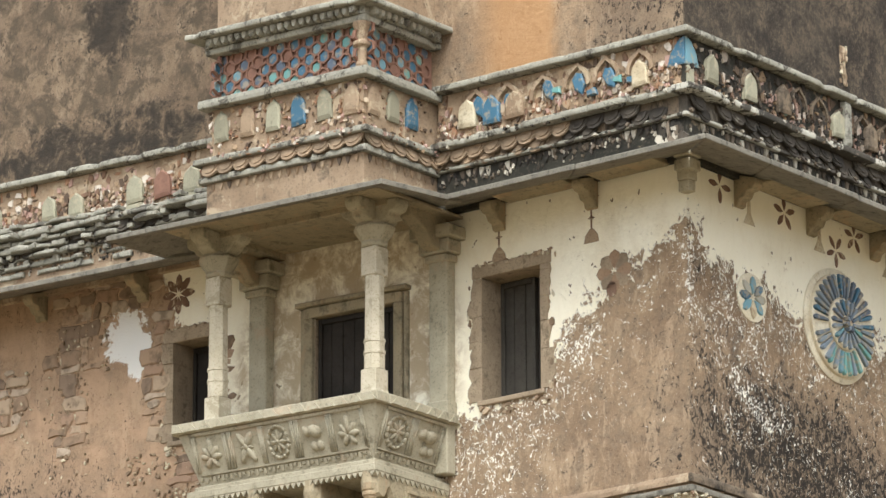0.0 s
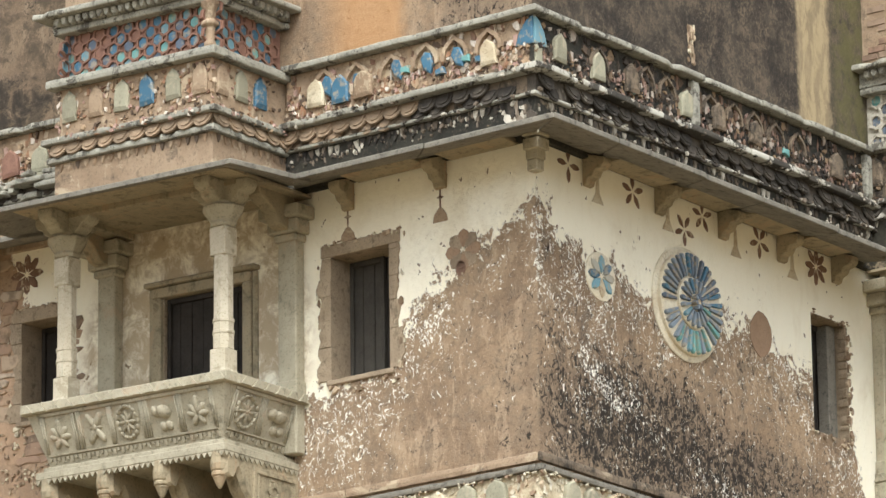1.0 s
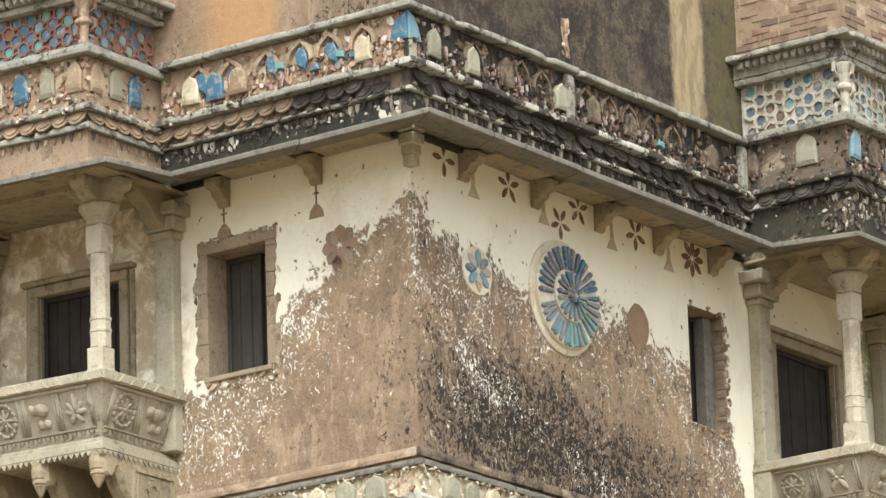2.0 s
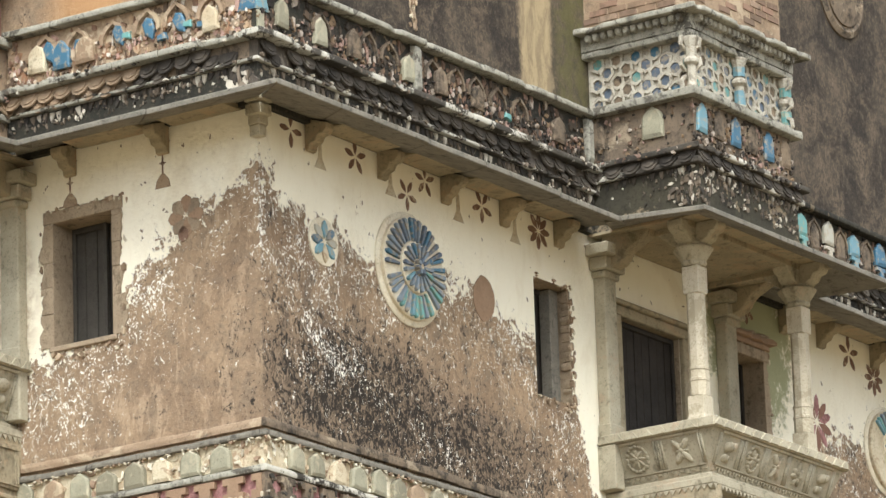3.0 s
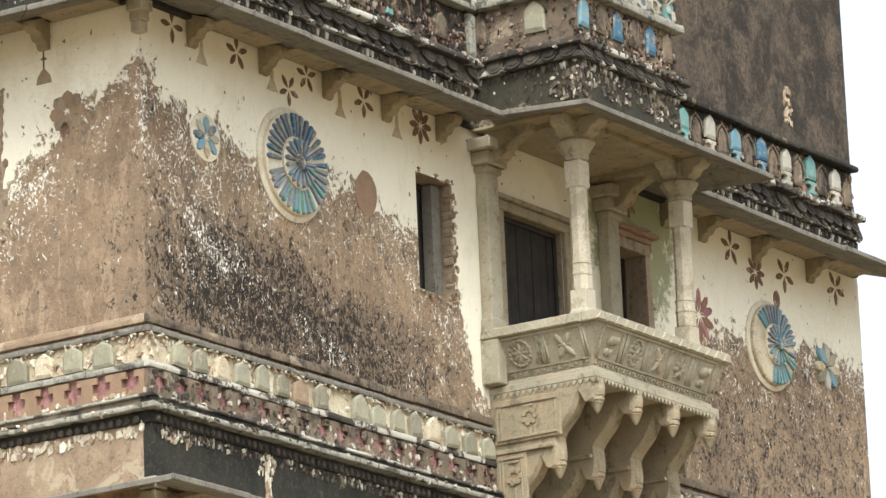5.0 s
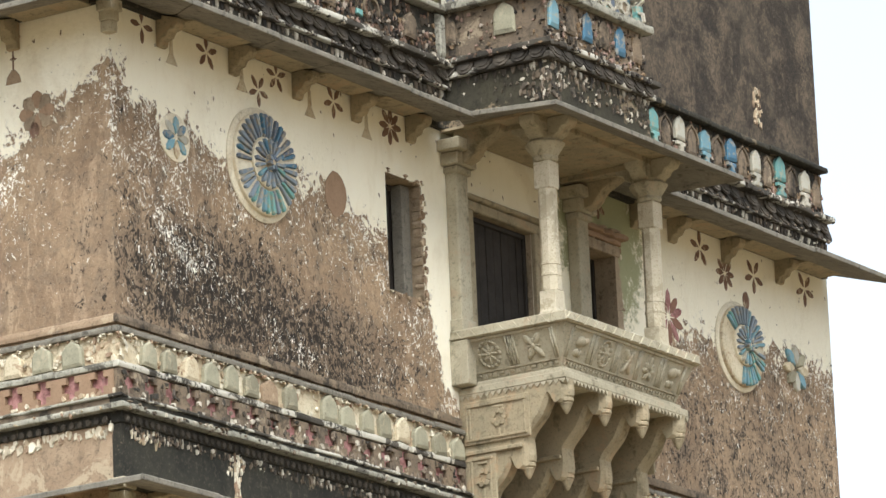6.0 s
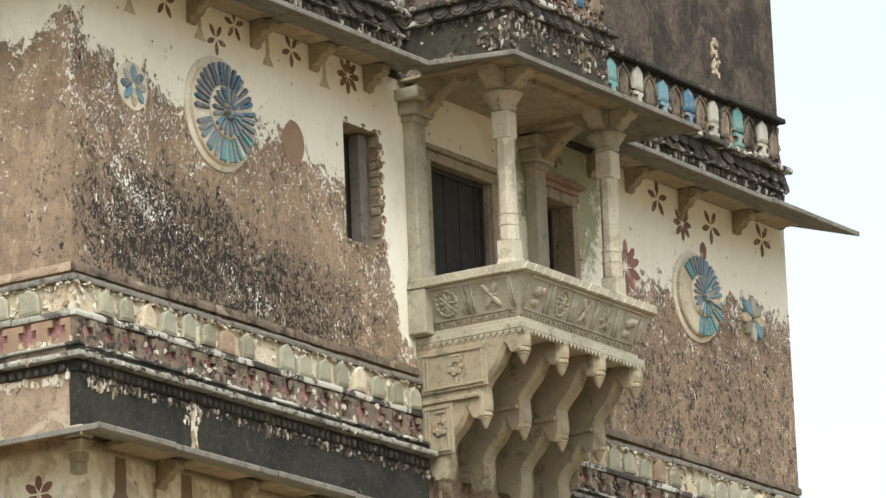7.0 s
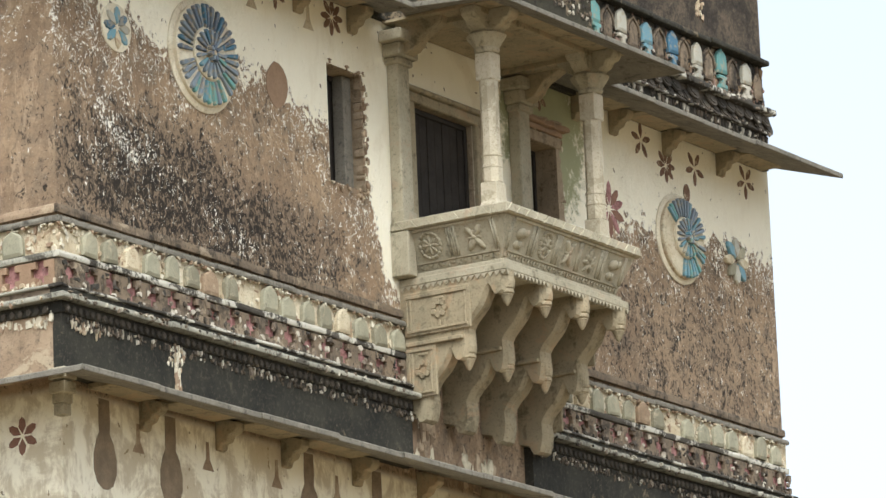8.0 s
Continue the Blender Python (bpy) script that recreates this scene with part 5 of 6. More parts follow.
def tiled_box(face, th, sp, mats):
    """The projecting box over the eave: fascia, scallops, tile band, rail, pierced screen, cornice."""
    u0, u1, d, zz = sp["u0"], sp["u1"], sp["d"], sp["z"]
    rg = random.Random(sp["seed"])
    zf, zs, zl, zt, zr, zlat, zc, ztop = zz
    bands = (("fascia", 0.0, zf, zs, sp["fascia"], 0.0), ("scallop_backing", 0.0, zs + 0.002, zl, sp["fascia"], 0.0), ("ledge", 0.1, zl + 0.002, zl + 0.06, sp["ledge"], 0.007), ("lower_ledge", 0.06, zs - 0.03, zs + 0.03, sp["ledge"], 0.006),
             ("tile_wall", -0.03, zl + 0.062, zt, sp["wall"], 0.0), ("rail", 0.07, zt + 0.002, zr, LEDGE, 0.008), ("screen_backing", -0.1, zr + 0.002, zlat, sp["back"], 0.0),
             ("screen_head", 0.02, zlat + 0.002, zlat + 0.07, LEDGE, 0.008), ("cornice_backing", 0.02, zlat + 0.072, zc - 0.06, LEDGE, 0.0), ("cornice", 0.16, zc - 0.058, zc, LEDGE, 0.008), ("upper_wall", -0.06, zc + 0.002, ztop, sp["upper"], 0.0))
    for nm, o, a, b, mat, bev in bands:
        for k, q in enumerate(ring(u0 - o, u1 + o, d + o, 0.25)):
            bm = bmesh.new()
            if bev:
                fn = (lambda s, w, z: P(face, s, q[2] + w, z), lambda s, w, z: P(face, q[1] - w, s, z), lambda s, w, z: P(face, q[0] + w, s, z))[k]
                worn_bar(bm, fn, *(q[2:] if k else q[:2]), 0.25, a, b, rg, 0.003, 0.07)
            else:
                box(bm, face, *q, a, b)
            part(nm, bm, mat, th, bevel=bev)
    bm = bmesh.new()
    box(bm, face, u0 + 0.2, u1 - 0.2, 0.0, d - 0.2, ztop - 0.1, ztop - 0.02)
    part("top_slab", bm, TANBAND, th)

    def run(step, fn, z, out, margin=0.08):
        """Pieces along the front and both sides."""
        n = max(1, int((u1 - u0 - 2 * margin) / step))
        for i in range(n + 1):
            fn(place(face, u0 + margin + (u1 - u0 - 2 * margin) * i / n, d + out, z, rg.uniform(-3, 3)), i, False)
        n = max(1, int((d - 0.1 - margin) / step))
        for s_, u in ((1, u0 - out), (-1, u1 + out)):
            for i in range(n + 1):
                fn(Matrix.Translation(P(face, u, 0.12 + (d - 0.12 - margin) * i / n, z)) @ (Matrix.Rotation(radians(90 * (-1 if (face == "R") == (s_ > 0) else 1)), 4, "Z") @ place(face, 0, 0, 0).to_3x3().to_4x4()), i, True)

    sc = sp["scallop"]
    run(0.18, lambda m, i, s: piece("scallop", sc, m, th), zl - 0.03, 0.04)
    run(0.1, lambda m, i, s: piece("leaf_tooth", sp["tooth"], m, th), zs - 0.06, -0.005)
    run(0.085, lambda m, i, s: piece("dentil", DENTIL, m, th), zc - 0.1, 0.04)
    # arched tiles
    h = (zt - zl - 0.06)
    store = {m.name: local_prism("arch_tile", arch_outline(0.17, h * 0.62), 0.035, m) for m in sp["tiles"] if m}
    store.update({m.name: local_prism("arch_tile", arch_outline(0.24 if sp["seed"] == 3 else 0.17, h * 0.66), 0.035, m) for m in sp["side_tiles"] if m and m.name not in store})

    def tile(m, i, side):
        row = sp["side_tiles"] if side else sp["tiles"]
        if row[i % len(row)]:
            piece("arch_tile", store[row[i % len(row)].name], m, th)
    run(0.27, tile, zl + 0.06 + h * 0.33, -0.03, 0.16)
    bm = bmesh.new()
    scatter_chips(bm, face, u0, u1, zl + 0.07, zt - 0.03, d - 0.03, int((u1 - u0) * 150), 0.05, rg)
    scatter_chips(bm, face, u0, u1, zl, zl + 0.07, d + 0.09, int((u1 - u0) * 24), 0.05, rg, 0.7)
    for at_side in (lambda f, p, w, q: P(f, u0 - w, p, q), lambda f, p, w, q: P(f, u1 + w, p, q)):
        scatter_chips(bm, face, 0.1, d - 0.03, zl + 0.07, zt - 0.03, -0.03, 60, 0.042, rg, at=at_side)
        scatter_chips(bm, face, 0.1, d, zl, zl + 0.07, 0.09, 24, 0.05, rg, 0.7, at=at_side)
    tagged(part("broken_stucco", bm, sp["chips"], th), kind="stuff")
    if sp["seed"] == 3:
        bm = bmesh.new()
        scatter_chips(bm, face, u0, u1, zf + 0.2, zs - 0.04, d, 190, 0.036, rg, 1.3)
        for a, b, k, size in ((d - 0.32, d, 46, 0.06), (0.1, d, 40, 0.03)):
            scatter_chips(bm, face, a, b, zf + 0.12, zs - 0.03, 0.0, k, size, rg, 1.2, at=lambda f, p, w, q: P(f, u0 - w, p, q))
        scatter_chips(bm, face, u0, u0 + 0.25, zf + 0.1, zs - 0.03, d, 30, 0.07, rg, 1.2)
        tagged(part("flaked_stucco", bm, FLECK, th), kind="stuff")
        brick = local_prism("brick", [(-0.1, -0.03), (0.1, -0.03), (0.1, 0.03), (-0.1, 0.03)], 0.016, BRICKS, chamfer=0.94)
        for j in range(9):
            run(0.215, lambda m, i, s: rg.random() < (0.6 if s else 0.4) and piece("brick", brick, m @ Matrix.Translation((0.05 * (1 if j % 2 else -1), 0, 0)), th), zc + 0.05 + 0.068 * j, -0.066, 0.24)
    # pierced screen: a honeycomb of bars before coloured tiles
    zb, zh = zr + 0.002, zlat - zr
    rows, pitch = sp["rows"], zh / sp["rows"]
    r = pitch * sp["hole"]
    hexm = {m.name: local_prism("screen_tile", [(r * 1.15 * math.cos(6.283 * (k + 0.5) / 6), r * 1.15 * math.sin(6.283 * (k + 0.5) / 6)) for k in range(6)], 0.012, m) for m in mats}
    bm = bmesh.new()
    for k in range(6):
        a, b = 6.283 * (k + 0.5) / 6, 6.283 * (k + 1.5) / 6
        hexa(bm, [Vector((rr * math.cos(t), y, rr * math.sin(t))) for y in (-0.01, 0.02) for rr, t in ((r * 1.1, a), (pitch * 0.86, a), (pitch * 0.86, b), (r * 1.1, b))])
    rim = mesh_of(bm, "screen_rim", sp["screen"])
    for j in range(rows):
        z = zb + pitch * (j + 0.5)

        def cell(m, i, side, j=j):
            if (i + j) % 2 == 0:
                piece("screen_tile", hexm[mats[rg.randrange(len(mats))].name], m, th)
                if rg.random() < 0.94:
                    turn = Matrix.Rotation(radians(rg.uniform(-14, 14)), 4, "Y")
                    piece("screen_rim", rim, m @ Matrix.Translation((0, rg.uniform(-0.004, 0.012), 0)) @ turn, th)
        run(pitch * 0.98, cell, z, -0.098, 0.02)
    # little columns at the screen's corners and middle
    for u, cmat, bmat in zip((u0, (u0 + u1) / 2, u1), sp["column_mats"], sp["band_mats"]):
        if cmat is None:
            continue
        bm = bmesh.new()
        c = P(face, u + (0.06 if u == u0 else -0.06 if u == u1 else 0.0), d - 0.04, 0.0)
        lathe(bm, [(0.05, zr + 0.002), (0.06, zr + 0.04), (0.045, zr + 0.08), (0.05, zr + zh * 0.45), (0.085, zr + zh * 0.5), (0.085, zr + zh * 0.56), (0.05, zr + zh * 0.62), (0.06, zr + zh * 0.8), (0.09, zlat - 0.02), (0.09, zlat)], 8, c)
        col = part("screen_column", bm, cmat, th, bevel=0.004)
        if bmat:
            for q0, q1, r_ in ((0.08, 0.36, 0.058), (0.64, 0.82, 0.064)):
                bm = bmesh.new()
                lathe(bm, [(r_, zr + zh * q0), (r_, zr + zh * q1)], 8, c)
                part("glazed_band", bm, bmat, col, "glazed blue band")


DENTIL = local_prism("dentil", [(-0.032, 0.04), (-0.032, 0.0), (-0.02, -0.03), (0.0, -0.04), (0.02, -0.03), (0.032, 0.0), (0.032, 0.04)], 0.05, LEDGE)
# GREYPAINT among the east screen's tiles stands for the shade of empty holes
balcony("R", 6.67, 1.24, 1.29, 0.985, "carved beige stone balcony with slender pillars and tiled box above",
        dict(drop=0.62, over=(0.62, 0.44, 0.39, 2.79), u0=5.42, u1=7.3, d=1.24, z=(2.97, 3.5, 3.6, 4.15, 4.235, 4.76, 5.04, 7.0), seed=3, ledge=BLACKLEDGE, fascia=MOSSBAND, wall=SOOTBAND, back=PALESTONE, upper=TANBAND, tooth=TOOTH, scallop=SC_D, chips=RUBBLE_DARK,
             hole=0.5, side_tiles=[SOOTBAND, None, SLATE_TILE, None, SOOTBAND], tiles=[SKYBLUE, SOOTBAND, BLUE, SOOTBAND, BLUE, SOOTBAND, SOOTBAND], screen=PALESTONE, rows=5, column_mats=[PALESTONE] * 3, band_mats=[None, SKYBLUE, TEAL]), [BLUE, NAVY, TEAL, GREYPAINT, NAVY, SOOTBAND, NAVY])
balcony("L", 3.79, 1.2, 1.15, 1.09, "carved beige stone balcony with toothed fringe and tiled box above",
        dict(drop=0.7, over=(0.48, 0.41, 0.51, 2.79), u0=2.78, u1=4.66, d=1.1, z=(2.97, 3.38, 3.52, 4.07, 4.155, 4.6, 4.8, 7.0), seed=6, ledge=LEDGE, fascia=TANBAND, wall=TANBAND, back=TERRA, upper=TANBAND, tooth=TOOTH_T, scallop=SC_T, chips=RUBBLE,
             hole=0.58, side_tiles=[None, BLUE, SLATE_TILE, TANBAND], tiles=[TANBAND, SLATE_TILE, BLUE, SLATE_TILE, TANBAND, SLATE_TILE, TANBAND], screen=TERRA, rows=5, column_mats=[TANBAND, None, None], band_mats=[None] * 3), [BLUE, NAVY, TEAL, SKYBLUE, BLUE, TERRA])

# ---- windows and doors ----


def shutter(name, face, u0, u1, z0, z1, d, label, planks, open_from=None, mat=None):
    """A wooden leaf of upright planks in a thin frame."""
    th = thing(name, P(face, (u0 + u1) / 2, d, z0), label, "window" if "window" in name else "door")
    k = planks
    for i in range(k):
        a, b = u0 + (u1 - u0) * i / k, u0 + (u1 - u0) * (i + 1) / k
        bm = bmesh.new()
        box(bm, face, a + 0.004, b - 0.004, d - 0.03, d + 0.004 * (i % 2), z0, z1)
        part("plank", bm, mat or WOOD, th, bevel=0.004)
    for a, b, c, e in ((u0, u0 + 0.04, z0, z1), (u1 - 0.04, u1, z0, z1), (u0 + 0.041, u1 - 0.041, z1 - 0.05, z1)):
        bm = bmesh.new()
        box(bm, face, a, b, d + 0.006, d + 0.035, c, e)
        part("stile", bm, mat or WOOD, th, bevel=0.005)
    return th


def stone_frame(name, face, u0, u1, z0, z1, w, d, material, label, sill=0.05, seed=0, rough=0.02):
    """Lintel, jambs and sill of uneven stones round an opening."""
    th = thing(name, P(face, (u0 + u1) / 2, 0, z0), label, "window", kind="structure")
    rg = random.Random(seed)
    u0, u1, z0, z1 = u0 + 0.006, u1 - 0.006, z0 + 0.006, z1 - 0.006
    for nm, a, b, c, e in (("lintel", u0 - w, u1 + w, z1, z1 + w), ("sill", u0 - w * 0.4, u1 + w * 0.4, z0 - sill, z0)):
        bm = bmesh.new()
        box(bm, face, a, b, -0.1, d + (0.02 if nm == "sill" else 0.0), c, e)
        part(nm, bm, material, th, bevel=0.008)
    for a, b in ((u0 - w, u0), (u1, u1 + w)):
        z = z0 + 0.002
        while z < z1 - 0.01:
            h = min(rg.uniform(0.1, 0.38), z1 - z - 0.002)
            j = rg.uniform(-rough, rough)
            bm = bmesh.new()
            side = -1 if a < u0 else 1
            inner = b if side < 0 else a
            n = max(2, round(h / 0.06))
            outer = [(w + j + rg.uniform(-rough, rough) * 0.8, z + (h - 0.003) * i / n) for i in range(n + 1)]
            prism(bm, [(0.0, z), *outer, (0.0, z + h - 0.003)], "d", -0.1, d + rg.uniform(-0.006, 0.008), lambda p, q, t: P(face, inner + side * p, t, q))
            part("jamb_stone", bm, material, th, bevel=0.003)
            z += h
    bm = bmesh.new()
    for a, b in ((u0 - w - 0.05, u0 - w + 0.03), (u1 + w - 0.03, u1 + w + 0.05)):
        scatter_chips(bm, face, a, b, z0, z1 + w, 0.0, 14, 0.05, rg, 1.3)
    scatter_chips(bm, face, u0 - w, u1 + w, z1 + w - 0.03, z1 + w + 0.01, 0.003, 30, 0.05, rg, 0.6)
    scatter_chips(bm, face, u0 - w, u1 + w, z0 - sill - 0.08, z0 - sill, 0.005, 14, 0.08, rg, 0.7)
    tagged(part("broken_edge", bm, EDGECHIPS, th), kind="stuff")
    return th


stone_frame("window_1", "L", 1.62, 2.3, 1.17, 2.34, 0.12, 0.012, JAMB, "crumbling tan stone window surround", seed=2, rough=0.035)
shutter("window_shutter", "L", 1.9, 2.295, 1.175, 2.335, -0.3, "grey wooden window leaf standing in a deep opening", 3, mat=GREYWOOD)
# dark planks added where only the unlit room shows past the grey leaf
shutter("window_shutter", "L", 1.625, 1.897, 1.175, 2.335, -0.34, "dark planks standing for the unlit room beside the leaf", 3)
shutter("balcony_door", "L", 3.305, 4.265, 0.505, 2.245, -0.07, "dark plank door behind the balcony", 7)
stone_frame("window_2", "L", 5.52, 6.02, 1.3, 2.28, 0.14, 0.015, JAMB, "broken stone window surround", seed=9, rough=0.04)
shutter("window_shutter", "L", 5.525, 6.015, 1.305, 2.275, -0.3, "dark wooden shutter in a broken opening", 3)
# planks stand in for the shaded depth of this narrow window
shutter("window_shutter", "R", 4.395, 4.995, 1.215, 2.355, -0.26, "dark planks standing for the unlit void of a narrow window", 4)
stone_frame("window_3", "R", 8.02, 8.56, 1.2, 2.36, 0.11, 0.03, JAMB, "weathered stone window surround with moss", seed=12, rough=0.03)
shutter("window_shutter", "R", 8.025, 8.555, 1.205, 2.355, -0.25, "dark wooden shutter of a mossy window", 3)
shutter("balcony_door", "R", 5.865, 6.975, 0.425, 2.265, -0.09, "dark plank double door behind the balcony", 8)
rg = random.Random(52)
th = thing("window_4", P("R", 4.7, 0, 1.2), "narrow window opening with one crumbling brick jamb", "window", kind="structure")
z = 1.215
while z < 2.3:
    h = rg.uniform(0.05, 0.12)
    bm = bmesh.new()
    worn_bar(bm, lambda s, o, q: P("R", 5.0 + 0.02 - o, -s, q), 0.0, 0.09, 0.02 + rg.uniform(0.006, 0.03), z, z + h - 0.006, rg, 0.01, 0.4)
    part("jamb_stone", bm, JAMB, th, bevel=0.004)
    z += h
bm = bmesh.new()
box(bm, "R", 4.84, 4.985, -0.24, -0.12, 1.22, 2.35)
part("post", bm, SLATE, th, "grey weathered post inside the opening", bevel=0.006)
bm = bmesh.new()
scatter_chips(bm, "R", 4.99, 5.06, 1.2, 2.3, 0.0, 40, 0.05, rg, 1.3)
scatter_chips(bm, "R", 4.36, 5.03, 2.34, 2.4, 0.0, 20, 0.045, rg, 0.7)
scatter_chips(bm, "R", 4.36, 5.03, 1.13, 1.21, 0.0, 26, 0.05, rg, 0.7)
tagged(part("broken_edge", bm, EDGECHIPS, th), kind="stuff")
th = thing("window_hood", P("R", 8.29, 0, 2.5), "crumbled brown brick hood over the mossy window", "hood", kind="structure")
for k, (a, b, z0, z1, d1) in enumerate(((7.88, 8.7, 2.475, 2.53, 0.05), (7.84, 8.74, 2.534, 2.59, 0.1), (7.92, 8.66, 2.594, 2.63, 0.05))):
    bm = bmesh.new()
    worn_bar(bm, lambda s, o, q: P("R", s, o, q), a, b, d1, z0, z1, rg, 0.012, 0.4)
    part("course", bm, BARE if k < 2 else JAMB, th, bevel=0.006)
for face, u0, u1, z1, zf in (("R", 5.86, 6.98, 2.27, 0.46), ("L", 3.3, 4.27, 2.25, 0.56)):
    th = thing("door_surround", P(face, (u0 + u1) / 2, 0, zf), "moulded beige stone door surround", "door", kind="structure")
    for a, b, c, e, d in ((u0 - 0.1, u0, zf, z1, 0.05), (u1, u1 + 0.1, zf, z1, 0.05), (u0 - 0.1, u1 + 0.1, z1, z1 + 0.1, 0.05), (u0 - 0.18, u1 + 0.18, z1 + 0.104, z1 + 0.15, 0.09),
                          (u0 - 0.16, u0 - 0.104, zf, z1 + 0.1, 0.025), (u1 + 0.104, u1 + 0.16, zf, z1 + 0.1, 0.025)):
        bm = bmesh.new()
        box(bm, face, a + 0.004, b + 0.004, -0.02, d, c, e)
        part("moulding", bm, BRACKET, th, bevel=0.01)

# ---- tile medallions and flowers on the walls ----


def petal(r0, r1, w0, w1, material, depth=0.05, name="petal"):
    pts = [(-w0 / 2, r0), (w0 / 2, r0), (w1 / 2, r1 - w1 * 0.35), (w1 * 0.25, r1), (-w1 * 0.25, r1), (-w1 / 2, r1 - w1 * 0.35)]
    return local_prism(name, pts, depth, material, chamfer=0.85)


def medallion(face, u, z, R, upper, lower, seed, label, missing=()):
    rg = random.Random(seed)
    th = thing("medallion", P(face, u, 0, z), label, "medallion", "tile medallions on the wall")
    m0 = place(face, u, 0, z) @ Matrix.Rotation(radians(-90), 4, "X")
    for nm, prof, mat, n in (("plaster_ring", [(R * 1.1, -0.02), (R * 1.1, 0.012), (R * 1.05, 0.025), (R * 0.99, 0.025)], LIMEWASH, 40), ("outer_disc", [(R * 0.985, 0.0), (R * 0.985, 0.06), (R * 0.95, 0.07)], CREAMBAND if missing else LIMEWASH, 40),
                             ("inner_disc", [(R * 0.49, 0.065), (R * 0.49, 0.095), (R * 0.46, 0.105)], LIMEWASH, 32), ("hub", [(R * 0.13, 0.1), (R * 0.13, 0.13), (R * 0.09, 0.155), (R * 0.03, 0.16)], CREAMBAND, 12)):
        bm = bmesh.new()
        lathe(bm, prof, n)
        bm.transform(m0)
        part(nm, bm, mat, th)
    for k, r0, r1, w0, w1, d, lost in ((36, R * 0.52, R * 0.965, R * 0.045, R * 0.097, 0.07, missing), (17, R * 0.17, R * 0.475, R * 0.03, R * 0.09, 0.103, ())):
        store = {m.name: petal(r0, r1, w0, w1, m, 0.03) for m in {*upper, *lower}}
        for i in range(k):
            a = 360 / k * i
            if lost and lost[0] < a < lost[1] or rg.random() < 0.03:
                continue
            m = rg.choice(lower if 110 < a < 255 else upper)
            piece("petal", store[m.name], place(face, u, d, z, a + rg.uniform(-2, 2)), th)
    for i in range(7):
        piece("petal", local_prism("petal", [(-0.012, R * 0.05), (0.012, R * 0.05), (0.022, R * 0.13), (0, R * 0.17), (-0.022, R * 0.13)], 0.03, (upper + lower)[i % 4]), place(face, u, 0.14, z, 51.4 * i), th)
    return th


def wall_flower(face, u, z, R, k, mats, label, group, depth=0.02, w=0.55, disc=None, start=0.0, d=0.0, sub="petal"):
    rg = random.Random(round(u * 100))
    th = thing("wall_flower", P(face, u, 0, z), label, "flower relief", group)
    if disc:
        bm = bmesh.new()
        lathe(bm, [(R * 1.15, -0.01), (R * 1.12, 0.012), (R * 0.2, 0.014)], 20)
        bm.transform(place(face, u, d, z) @ Matrix.Rotation(radians(-90), 4, "X"))
        part("plaster_disc", bm, disc, th)
    for i in range(k):
        m = mats[i % len(mats)]
        ww = R * w
        pts = [(0.0, R * 0.12), (ww * 0.42, R * 0.5), (ww * 0.3, R * 0.85), (0.0, R), (-ww * 0.3, R * 0.85), (-ww * 0.42, R * 0.5)]
        piece(sub, local_prism(sub, pts, depth, m, chamfer=0.85), place(face, u, d, z, start + 360 / k * i + rg.uniform(-4, 4)), th)
    return th


medallion("R", 2.3, 1.97, 0.49, [NAVY, STEEL, NAVY, STEEL, BLUE], [SKYBLUE, STEEL, TEAL, STEEL, SKYBLUE], 5, "round medallion of blue and navy glazed petals in plaster")
medallion("R", 11.05, 1.87, 0.44, [STEEL, SKYBLUE, STEEL, TEAL], [SKYBLUE, TEAL, WHITE, SKYBLUE], 9, "worn round medallion of turquoise glazed petals in plaster", (55, 170))
wall_flower("R", 0.96, 1.94, 0.2, 8, [SKYBLUE, WHITE, BLUE, SKYBLUE, CREAMBAND], "small blue and white glazed flower", "glazed flowers", 0.03, disc=LIMEWASH)
wall_flower("R", 12.25, 1.85, 0.26, 8, [WHITE, SKYBLUE, CREAMBAND, SLATE_TILE], "small white and blue glazed flower", "glazed flowers", 0.04)
wall_flower("R", 9.62, 1.93, 0.3, 10, [PINK, TERRA], "pinkish painted rosette beside the balcony", "painted flowers", 0.006, 0.4)
for u, z, r, k, st in ((0.505, 2.88, 0.17, 4, 0), (1.5, 2.86, 0.17, 5, 0), (2.31, 2.69, 0.16, 5, 36), (2.61, 2.89, 0.16, 5, 0), (3.55, 2.86, 0.17, 5, 36), (10.35, 2.8, 0.2, 5, 0), (11.47, 2.72, 0.2, 5, 36), (12.58, 2.79, 0.2, 5, 36)):
    wall_flower("R", u, z, r, k, [REDPAINT], "dark red painted flower under the eave", "painted flowers", 0.004, 0.42, start=st, d=0.002)
for u, z, r in ((4.51, 2.83, 0.19), (10.85, 2.63, 0.19)):
    wall_flower("R", u, z, r, 8, [REDPAINT], "dark red eight-petal painted flower", "painted flowers", 0.004, 0.45, d=0.002)
wall_flower("R", 8.3, 2.85, 0.16, 6, [REDPAINT], "dark red painted flower over a window", "painted flowers", 0.004, 0.5, d=0.002)
wall_flower("L", 5.97, 2.75, 0.2, 8, [REDPAINT], "dark red painted flower beside the balcony", "painted flowers", 0.004, 0.5, d=0.002)
wall_flower("L", 0.42, -1.86, 0.17, 6, [TERRA], "terracotta painted flower under the lower eave", "painted flowers", 0.004, 0.55, d=0.002)
wall_flower("L", 0.8, 2.12, 0.2, 8, [BARE, JAMB, BARE, GREYPAINT], "brown hollow of a lost flower tile", "lost flowers", 0.006, 0.85)
